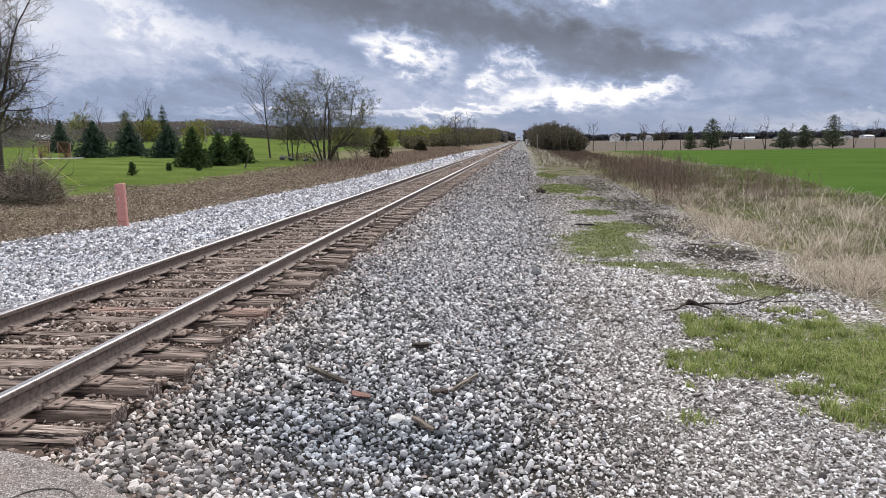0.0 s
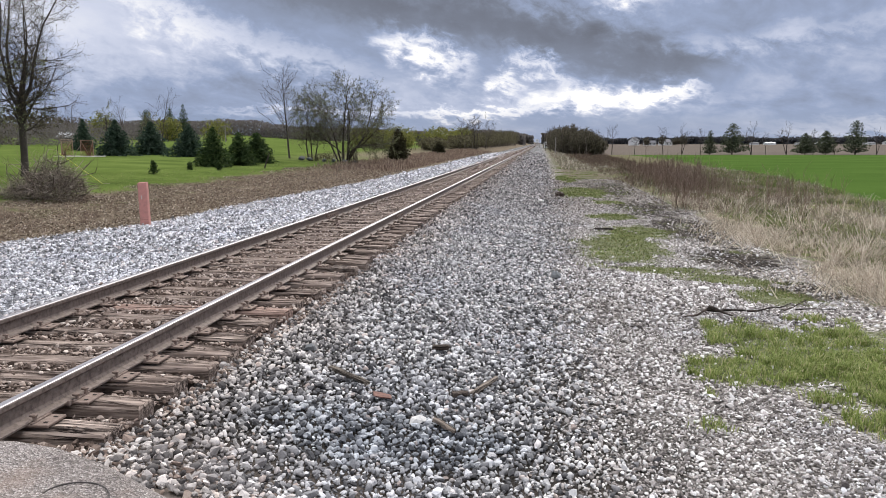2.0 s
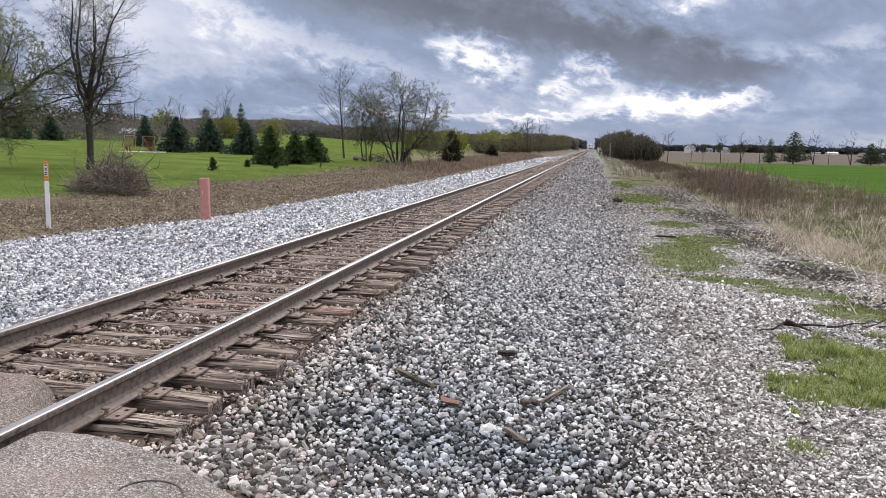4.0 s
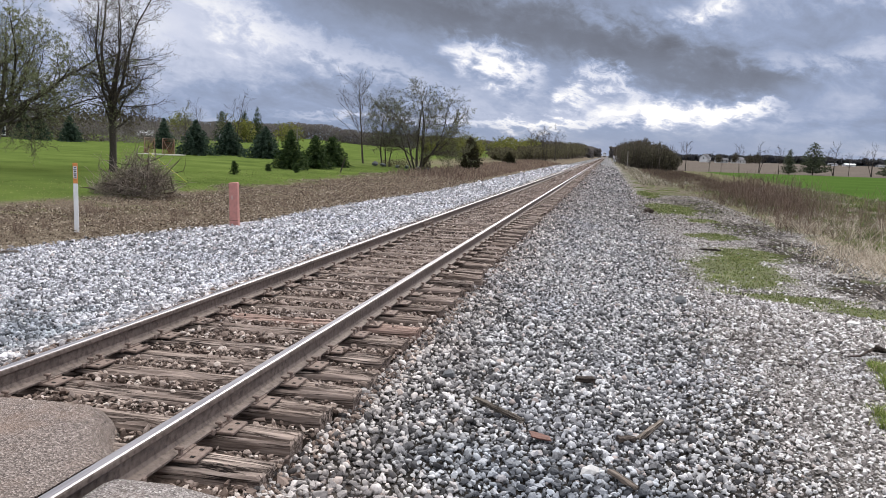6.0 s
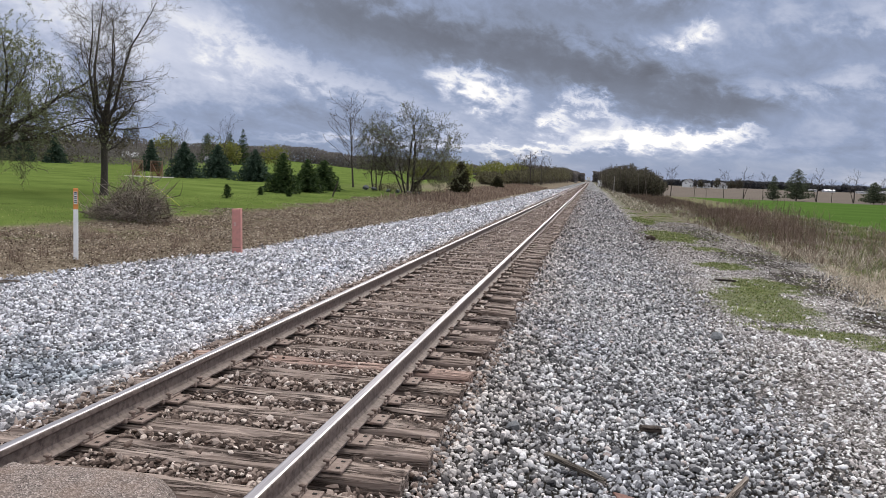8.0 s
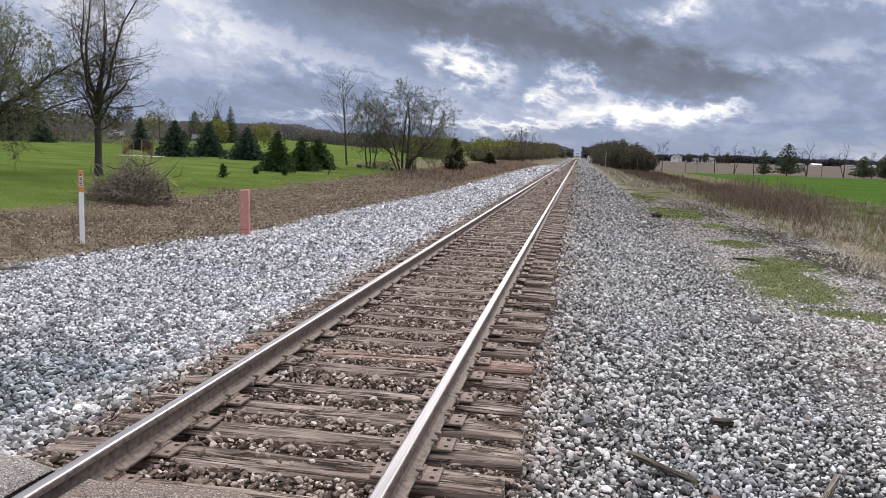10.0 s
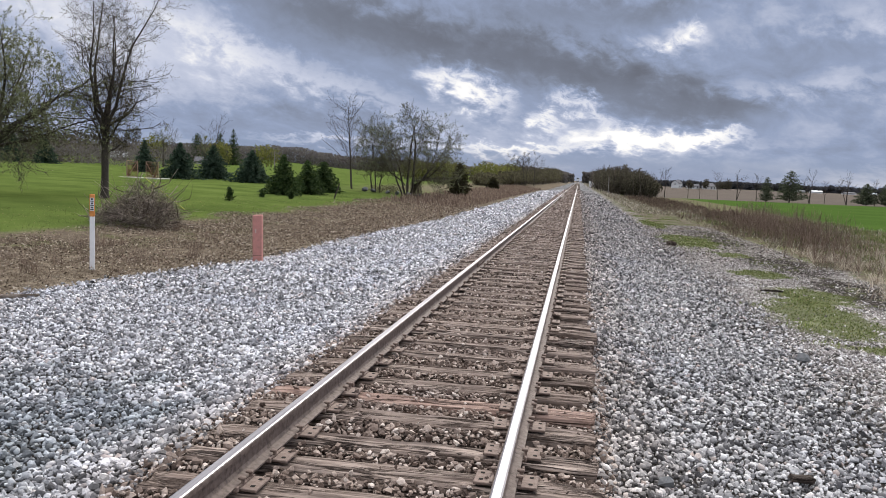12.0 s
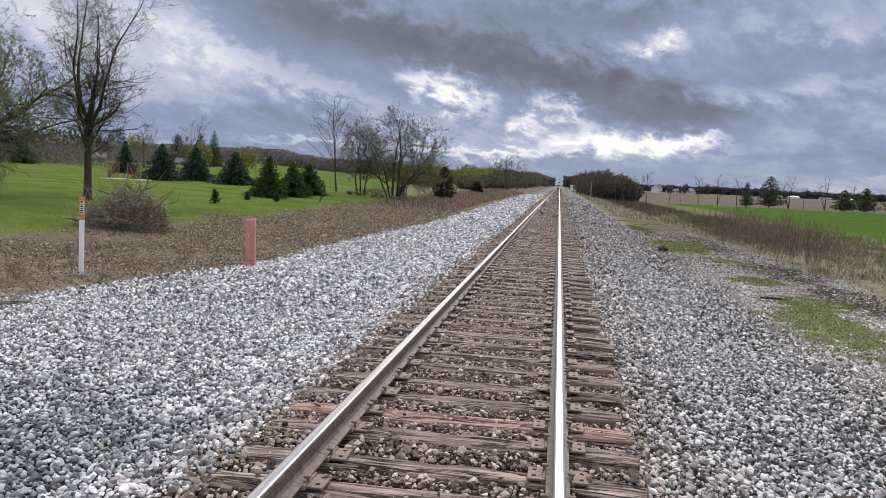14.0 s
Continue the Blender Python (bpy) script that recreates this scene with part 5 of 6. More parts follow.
M_RED = plain_material("rusty_red_metal", (0.17, 0.078, 0.060), 0.8, 0.1, 0.4, 30, 0.3)
M_POLE = plain_material("grey_weathered_pole", (0.24, 0.22, 0.20), 0.9, 0, 0.2, 6, 0.3)


def pink_post(x, y):
    root = thing("marker_post", "faded pinkish-red square post at the gravel edge", "post", pose(x, y, float(gz(x, y)) - 0.02, 0.4, -1.0, 14))
    bm = bmesh.new()
    box(bm, 0, 0, 0.55, 0.22, 0.22, 1.18, 0.014)
    for v in bm.verts:
        if v.co.z > 1.0:
            v.co.z += 0.006 * v.co.x / 0.1
    part("shaft", bm_mesh("shaft", bm, M_PINK), root)
    bm = bmesh.new()
    box(bm, 0.0, -0.1095, 0.17, 0.20, 0.004, 0.008)
    part("groove", bm_mesh("groove", bm, M_BARNDARK), root, "thin dark groove")
    bm = bmesh.new()
    box(bm, -0.03, -0.1095, 0.76, 0.02, 0.004, 0.10)
    part("chipped_mark", bm_mesh("chipped_mark", bm, M_CONCRETE), root, "pale chipped mark")


def white_marker(x, y):
    root = thing("utility_marker", "white flat marker post with an orange top and black label", "post", pose(x, y, float(gz(x, y)) - 0.10, 0.5, 0.3, 22))
    bm = bmesh.new()
    box(bm, 0, 0, 0.60, 0.10, 0.022, 1.20, 0.006)
    part("shaft", bm_mesh("shaft", bm, M_WHITE), root)
    bm = bmesh.new()
    box(bm, 0, 0, 1.43, 0.104, 0.026, 0.46, 0.010)
    part("cap", bm_mesh("cap", bm, M_ORANGE), root, "faded orange top")
    bm = bmesh.new()
    box(bm, 0, -0.016, 1.45, 0.075, 0.004, 0.27)
    lab = part("warning_label", bm_mesh("warning_label", bm, M_WHITE), root, "white sticker")
    for k, (w, h) in enumerate(((0.06, 0.022), (0.05, 0.03), (0.062, 0.016), (0.045, 0.03), (0.06, 0.014), (0.05, 0.03))):
        bm = bmesh.new()
        box(bm, 0, -0.020, 1.345 + k * 0.043, w, 0.003, h)
        part("print_bar", bm_mesh("print_bar", bm, M_BLACK), lab)


pink_post(-6.46, 19.1)
white_marker(-8.72, 15.95)


def brush_pile(x, y):
    rng = np.random.default_rng(201)
    root = thing("brush_pile", "heap of cut grey branches and twigs on the lawn edge", "brush pile", pose(x, y, float(gz(x, y))))
    for nm, count, rad, ln in (("branchwork", 240, 0.022, 1.5), ("twigwork", 2000, 0.0062, 0.7)):
        A, B, R = [], [], []
        for _ in range(count):
            a, r = rng.uniform(0, 6.283), rng.random() ** 0.6
            p = np.array([math.cos(a) * r * 1.5, math.sin(a) * r * 1.1, rng.random() * 1.3 * (1 - 0.75 * r * r) * (1.15 if math.cos(a) > -0.3 else 0.7)])
            d = np.array([rng.normal(0.15, 0.8), rng.normal(0, 0.7), abs(rng.normal(0.25, 0.45))])
            d /= np.linalg.norm(d)
            k, step = 4, ln * rng.uniform(0.5, 1.3) * (1 - 0.45 * r) / 4
            for s in range(k):
                d = d + rng.normal(0, 0.32, 3)
                d /= np.linalg.norm(d)
                q = p + d * step
                q[2] = max(q[2], 0.02)
                A.append(p)
                B.append(q)
                R.append(rad * (1 - 0.25 * s) * rng.uniform(0.6, 1.4))
                p = q
        v, f = tubes(A, B, R, np.array(R) * 0.75, 4 if nm == "branchwork" else 3)
        tagged(part(nm, poly_mesh(nm, v, f, M_BRUSH), root), kind="stuff")
    p = np.stack([rng.normal(0.3, 0.7, 900), rng.normal(0, 0.5, 900), rng.uniform(0.2, 1.0, 900)], 1)
    p[:, 2] *= np.exp(-(p[:, 0] / 1.4) ** 2)
    v, f = quads(p, 0.035, rng)
    tagged(part("withered_foliage", poly_mesh("withered_foliage", v, f, M_LEAFDRY), root), kind="stuff")


brush_pile(-13.3, 25.0)


def rod(name, label, category, a, b, r0, r1, mat, sides=8, group=""):
    root = thing(name, label, category, pose(*a), group)
    v, f = tubes([(0, 0, 0)], [tuple(np.array(b) - np.array(a))], [r0], [r1], sides)
    part("shaft", poly_mesh("shaft", v, f, mat, True), root)
    return root


guy = thing("guy_wire", "yellow-sleeved guy wire slanting to the lawn", "guy wire", pose(-15.55, 32.4, float(gz(-15.55, 32.4))))
v, f = tubes([(0, 0, -0.05)], [(-1.45, -0.9, 1.35)], [0.02], [0.02], 8)
part("sleeve", poly_mesh("sleeve", v, f, M_YELLOW, True), guy)
rod("leaning_stake", "dark leaning wooden stake on the lawn edge", "stake", (-15.14, 51.5, float(gz(-15.14, 51.5)) - 0.05), (-14.75, 51.5, 0.95), 0.05, 0.04, M_BARK)


def goal(x, y, turn):
    root = thing("lacrosse_goal", "small goal with orange-brown netting on a pale slab", "goal", pose(x, y, float(gz(x, y)) + 0.06, 0, 0, turn), "goals on the lawn")
    w, h, d = 0.5, 1.35, 0.8
    pts = [((-w, 0, 0), (-w, 0, h)), ((w, 0, 0), (w, 0, h)), ((-w, 0, h), (w, 0, h)), ((-w, 0, 0), (0, d, 0)), ((w, 0, 0), (0, d, 0)), ((-w, 0, h), (0, d, 0)), ((w, 0, h), (0, d, 0))]
    for nm, (a, b) in zip(("post", "post", "crossbar", "base_bar", "base_bar", "back_bar", "back_bar"), pts):
        v, f = tubes([a], [b], [0.03], [0.03], 6)
        part(nm, poly_mesh(nm, v, f, M_GOAL, True), root)
    A, B = [], []
    back = np.array([0, d, 0])
    for k in range(1, 9):
        t = k / 9
        for c0, c1 in (((-w, 0, 0), (-w, 0, h)), ((w, 0, 0), (w, 0, h)), ((-w, 0, h), (w, 0, h))):
            c0, c1 = np.array(c0), np.array(c1)
            A.append(c0 + (c1 - c0) * t)
            B.append(back)
            A.append(c0 + (back - c0) * t)
            B.append(c1 + (back - c1) * t)
    v, f = tubes(A, B, [0.010] * len(A), [0.010] * len(A), 3)
    part("net", poly_mesh("net", v, f, M_NET), root, "orange-brown netting")


goal(-35.0, 62.5, 20)
goal(-37.3, 63.2, 60)
bm = bmesh.new()
box(bm, 0, 0, 0.0, 3.6, 2.0, 0.10, 0.02)
slab = tagged(new("concrete_slab", bm_mesh("concrete_slab", bm, M_CONCRETE)), "pale concrete slab in the lawn", "slab")
slab.matrix_basis = pose(-35.9, 62.8, float(gz(-35.9, 62.8)))


def utility_pole(x, y, h):
    root = thing("utility_pole", "grey wooden utility pole with a crossarm", "utility pole", pose(x, y, float(gz(x, y))), "utility poles")
    v, f = tubes([(0, 0, -0.3)], [(0, 0, h)], [0.2], [0.14], 8)
    part("pole", poly_mesh("pole", v, f, M_POLE, True), root)
    bm = bmesh.new()
    box(bm, 0, 0, h - 0.5, 2.2, 0.16, 0.18, 0.01)
    part("crossarm", bm_mesh("crossarm", bm, M_POLE), root)


utility_pole(-80.5, 200, 4.6)
utility_pole(-138.0, 205, 7.0)


def gabled(name, label, x, y, w, d, h, rise, wall, roof, turn, rows=1, cols=3, category="house", group="", sink=0.4):
    """A gabled building with real openings set into its walls."""
    root = thing(name, label, category, pose(x, y, float(gz(x, y)) - sink, 0, 0, turn), group)
    bm = bmesh.new()
    v = [bm.verts.new(c) for c in ((-w, -d, 0), (w, -d, 0), (w, d, 0), (-w, d, 0), (-w, -d, h), (w, -d, h), (w, d, h), (-w, d, h), (-w, 0, h + rise), (w, 0, h + rise))]
    for q in ((0, 1, 5, 4), (2, 3, 7, 6), (3, 0, 4, 8, 7), (1, 2, 6, 9, 5), (3, 2, 1, 0)):
        bm.faces.new([v[i] for i in q])
    part("wall", bm_mesh("wall", bm, wall), root)
    ln = math.hypot(d, rise) + 0.5
    a = math.atan2(rise, d)
    for s in (-1, 1):
        bm = bmesh.new()
        box(bm, 0, 0, 0, 2 * w + 0.9, ln, 0.22, 0.02)
        part("roof", bm_mesh("roof", bm, roof), root, "", Matrix.Translation((0, s * (d / 2 + 0.15), h + rise / 2 + 0.02)) @ pose(0, 0, 0, -s * math.degrees(a)))
    for r in range(rows):
        for c in range(cols):
            cx, cz = -w + 2 * w * (c + 0.5) / cols, 1.3 + r * 2.7
            if cz + 0.8 > h:
                continue
            bm = bmesh.new()
            box(bm, 0, 0, 0, 1.2, 0.12, 1.7, 0.02)
            win = part("window", bm_mesh("window", bm, M_WHITE), root, "", pose(cx, -d - 0.03, cz + 0.4))
            bm = bmesh.new()
            box(bm, 0, -0.05, 0, 0.95, 0.06, 1.4)
            part("pane", bm_mesh("pane", bm, M_GLASS), win)
    for s in (-1, 1):
        bm = bmesh.new()
        box(bm, 0, 0, 0, 0.12, 1.1, 1.6, 0.02)
        win = part("window", bm_mesh("window", bm, M_WHITE), root, "", pose(s * (w + 0.03), 0, min(h - 0.6, 1.3 + (rows - 1) * 2.7 + 0.4)))
        bm = bmesh.new()
        box(bm, s * 0.05, 0, 0, 0.06, 0.85, 1.3)
        part("pane", bm_mesh("pane", bm, M_GLASS), win)
    return root


gabled("white_house", "tall white house with steep grey roof behind bushes", -32.4, 284, 2.2, 1.8, 4.4, 1.9, M_SIDING, M_ROOF, 75, 2, 2)
gabled("grey_house", "low grey house between trees behind the lawn", -114.5, 226, 2.2, 2.0, 2.0, 1.3, M_CONCRETE, M_ROOF, 20, 1, 3, sink=1.2)
gabled("dark_barn", "dark weathered barn with a pale metal roof", -121.5, 192, 1.7, 1.7, 1.7, 1.1, M_BARNDARK, M_BARNROOF, 30, 1, 2, "barn", sink=0.6)
gabled("brick_house", "dark house behind the spruces", -92, 108, 6, 4, 3.4, 2.4, M_BARNDARK, M_ROOF, 35, 1, 3, sink=0.6)
gabled("farm_house", "white two-storey farm house across the fields", 80.0, 655, 3.6, 3.2, 4.2, 2.6, M_SIDING, M_ROOF, 60, 2, 2)
gabled("farm_house", "white farm house wing across the fields", 92.0, 652, 4.5, 3.2, 2.4, 1.8, M_SIDING, M_ROOF, 10, 1, 3)
gabled("farm_barn", "small dark-roofed farm building across the fields", 106, 660, 4, 4, 3.2, 2.0, M_SIDING, M_ROOF, 40, 1, 2, "barn")
for k, (x, w, h) in enumerate(((208, 3.5, 1.6), (224, 4.5, 1.8), (255, 5, 1.6), (276, 5, 1.8), (322, 4.5, 1.8), (344, 6, 2.4), (390, 5, 1.6))):
    gabled("farm_shed", "long white farm shed with a pale roof on the horizon", x, 780 + 6 * k, w, 4, h, 1.0, M_SIDING, M_ROOFWHITE if k % 2 else M_ROOF, 5 * k, 1, 3, "shed", "farm sheds")
thicket("farm_trees", "dark trees round the farm house across the fields", [(88, 640, 3, 3, 6), (101, 645, 3, 3, 8), (113, 650, 4, 3, 7), (120, 655, 3, 3, 9)], M_THICKET, 76, 0.5, 500, 10, "tree")
silo = thing("silo", "pale grey farm silo on the horizon", "silo", pose(362, 800, float(gz(362, 800))))
v, f = tubes([(0, 0, 0), (0, 0, 10)], [(0, 0, 10), (0, 0, 12.2)], [4, 4.2], [4, 0.3], 20)
part("drum", poly_mesh("drum", v, f, M_ROOFWHITE, True), silo)


def locomotive(y):
    root = thing("locomotive", "distant pale locomotive standing on the track", "locomotive", pose(0, y, 0.19))
    for nm, c, s, mat in (("body", (0, 5, 2.4), (2.9, 14, 2.9), M_WHITE), ("cab", (0, -0.5, 3.4), (3.0, 3.0, 2.0), M_WHITE), ("nose", (0, -3.0, 2.2), (2.4, 2.4, 2.2), M_ROOFWHITE), ("frame", (0, 4, 0.75), (2.9, 18, 0.6), M_BARNDARK)):
        bm = bmesh.new()
        box(bm, *c, *s, 0.12)
        part(nm, bm_mesh(nm, bm, mat), root)
    for s in (-0.7, 0.7):
        bm = bmesh.new()
        box(bm, s, -2.06, 3.7, 0.9, 0.12, 0.8)
        part("window", bm_mesh("window", bm, M_GLASS), root)


locomotive(760)
for x, y, h, s in ((5.6, 300, 2.2, 1.4), (7.0, 330, 2.4, 1.8)):
    root = thing("signal_cabinet", "white metal signal cabinet beside the track", "cabinet", pose(x, y, float(gz(x, y))), "signal cabinets")
    bm = bmesh.new()
    box(bm, 0, 0, h / 2, s, s, h, 0.03)
    part("body", bm_mesh("body", bm, M_WHITE), root)
    bm = bmesh.new()
    box(bm, 0, 0, h + 0.06, s + 0.2, s + 0.2, 0.12, 0.03)
    part("roof", bm_mesh("roof", bm, M_ROOFWHITE), root)
rod("track_post", "thin grey post beside the track", "post", (6.6, 150, -0.6), (6.6, 150, 2.6), 0.09, 0.08, M_POLE)


# ---- litter on the gravel ----
def plank_piece(name, label, x, y, ln, w, t, turn, mat, lift=0.02, tilt=4, seed=1):
    rng = np.random.default_rng(seed)
    bm = bmesh.new()
    box(bm, 0, 0, 0, ln, w, t, min(w, t) * 0.2)
    bmesh.ops.subdivide_edges(bm, edges=[e for e in bm.edges if abs(e.verts[0].co.x - e.verts[1].co.x) > ln * 0.5], cuts=4)
    for v in bm.verts:
        v.co += Vector(rng.normal(0, t * 0.10, 3))
        v.co.y *= 1 - 0.5 * max(0, v.co.x / ln)
    ob = tagged(new(name, bm_mesh(name, bm, mat)), label, "wood scrap" if mat != M_RED else "metal scrap")
    ob.matrix_basis = pose(x, y, float(gz(x, y)) + lift + t / 2, 0, tilt, turn)


plank_piece("wood_splinter", "bleached wood splinter lying on the ballast", 3.34, 6.55, 0.42, 0.045, 0.03, 62, M_STICK, 0.04, -5, 1)
plank_piece("wood_chunk", "short dark wood chunk on the ballast", 3.16, 6.28, 0.14, 0.06, 0.04, 20, M_DRIFT, 0.03, 2, 2)
plank_piece("wood_strip", "weathered wood strip half buried in the ballast", 2.22, 6.30, 0.52, 0.05, 0.03, -38, M_STICK, 0.035, 3, 3)
plank_piece("wood_splinter", "short bleached wood splinter on the ballast", 3.12, 5.55, 0.26, 0.04, 0.03, -48, M_STICK, 0.035, 4, 4)
plank_piece("metal_scrap", "rusty red metal scrap on the ballast", 2.56, 6.03, 0.15, 0.12, 0.008, 15, M_RED, 0.04, 14, 5)
plank_piece("wood_chunk", "small dark block on the grass edge", 4.55, 31.0, 0.34, 0.22, 0.16, 10, M_DRIFT, 0.0, 2, 6)
plank_piece("wood_chunk", "flat dark scrap on the ballast", 2.83, 7.6, 0.17, 0.09, 0.04, 8, M_DRIFT, 0.03, 2, 7)
plank_piece("wood_strip", "thin dark stick on the ballast", 5.35, 19.3, 0.5, 0.05, 0.04, 12, M_DRIFT, 0.01, 2, 8)
plank_piece("wood_strip", "grey board half hidden in the leaf litter", -7.9, 12.4, 1.1, 0.10, 0.05, 40, M_STICK, 0.02, 1, 9)


def lone_stone(label, x, y, size, mat, seed, flat=0.6, lift=0.5):
    rng = np.random.default_rng(seed)
    shapes, f = rock_shapes("fine", rng, 1)
    ob = tagged(new("stone", poly_mesh("stone", shapes[0] * size * np.array([1, 0.75, flat]), f, mat)), label, "stone")
    ob.matrix_basis = pose(x, y, float(gz(x, y)) + size * lift, 0, 0, 40 * seed)


M_TAR = plain_material("broken_black_asphalt", (0.045, 0.040, 0.037), 0.9, 0, 0.3, 40, 0.8)
for k, (x, y, r) in enumerate(((0.50, 4.02, 0.075), (0.38, 4.16, 0.06), (0.56, 3.86, 0.06), (0.44, 3.92, 0.05), (0.27, 4.30, 0.045), (0.60, 4.12, 0.04))):
    rng_k = np.random.default_rng(500 + k)
    shp, fc = rock_shapes("fine", rng_k, 1)
    lump = tagged(new("asphalt_lump", poly_mesh("asphalt_lump", shp[0] * r * np.array([1, 0.8, 0.55]), fc, M_TAR)), "broken black asphalt lump between the rails", "asphalt lump", "asphalt lumps")
    lump.matrix_basis = pose(x, y, 0.03 - 0.02 * (k % 2), 0, 0, 50 * k)
M_PALE = plain_material("pale_limestone", (0.66, 0.64, 0.61), 0.8, 0, 0.12, 30, 0.4)
M_GREYSTONE = plain_material("dark_grey_stone", (0.16, 0.165, 0.17), 0.8, 0, 0.2, 30, 0.4)
lone_stone("large pale limestone on the ballast", 2.92, 5.62, 0.075, M_PALE, 1)
lone_stone("large dark grey stone on the ballast", 4.05, 12.1, 0.13, M_GREYSTONE, 2)
lone_stone("large dark grey stone on the ballast", 3.3, 14.2, 0.10, M_GREYSTONE, 3)
lone_stone("rounded brown-grey stone beside the ties", 1.75, 6.75, 0.09, M_GREYSTONE, 4)
lone_stone("pale flat stone on the pebbles", 6.1, 11.3, 0.14, M_PALE, 5, 0.3, 0.2)
lone_stone("small white stone at the grass edge", 3.83, 27.3, 0.16, M_PALE, 6)
for k, (x, y) in enumerate(((-12.6, 67.0), (-13.3, 66.6), (-14.4, 66.8), (-15.3, 67.0), (-16.6, 66.9), (-17.4, 67.2))):
    lone_stone("grey fieldstone at the foot of the tree clump", x, y, 0.28 + 0.05 * (k % 3), M_GREYSTONE, 10 + k)


def driftwood(x, y):
    rng = np.random.default_rng(33)
    root = thing("fallen_branch", "dark twisted fallen branch lying across the pebbles", "branch", pose(x, y, float(gz(x, y)) + 0.03))
    def run(p, d, n, step, r, wob):
        p, d = np.array(p, float), np.array(d, float)
        pts, rad = [p], [r]
        for i in range(n):
            d = d + rng.normal(0, wob, 3) * np.array([1, 1, 0.5])
            d /= np.linalg.norm(d)
            p = p + d * step
            p[2] = min(max(p[2], float(gz(x + p[0], y + p[1])) - float(gz(x, y)) + 0.01), 0.2)
            pts.append(p)
            rad.append(r * (1 - 0.6 * (i + 1) / n))
        v, f = chain(pts, rad)
        part("limb", poly_mesh("limb", v, f, M_DRIFT, True), root)

    run((0, 0, 0.06), (0.95, 0.15, -0.18), 6, 0.075, 0.022, 0.22)
    run((0, 0, 0.06), (-0.9, -0.30, -0.30), 6, 0.075, 0.016, 0.15)
    run((0.02, 0, 0.10), (0.75, -0.35, -0.35), 5, 0.06, 0.022, 0.25)
    run((0.05, 0.02, 0.09), (0.5, 0.7, -0.1), 4, 0.06, 0.014, 0.25)
    run((0.50, 0.10, 0.03), (0.95, 0.25, 0.02), 9, 0.10, 0.014, 0.16)
    run((0.95, 0.2, 0.03), (0.8, 0.5, 0.18), 5, 0.08, 0.010, 0.2)
    run((1.1, 0.25, 0.03), (0.9, -0.2, 0.12), 6, 0.08, 0.009, 0.2)


driftwood(5.8, 9.6)


# ---- grass, weeds, leaves ----
def patch_points(rng, spots, per_m2, soft=0.35):
    X, Y = [], []
    for cx, cy, rx, ry in spots:
        n = int(4 * rx * ry * per_m2 * (1.0 if cy < 12 else 0.55 if cy < 24 else 0.3))
        x, y = cx + rng.uniform(-1.2, 1.2, n) * rx, cy + rng.uniform(-1.2, 1.2, n) * ry
        r = ragged(x, y, (cx, cy, rx, ry), 0.55)
        keep = rng.random(n) < smooth01((1.0 - r) / soft)
        X.append(x[keep])
        Y.append(y[keep])
    return np.concatenate(X), np.concatenate(Y)


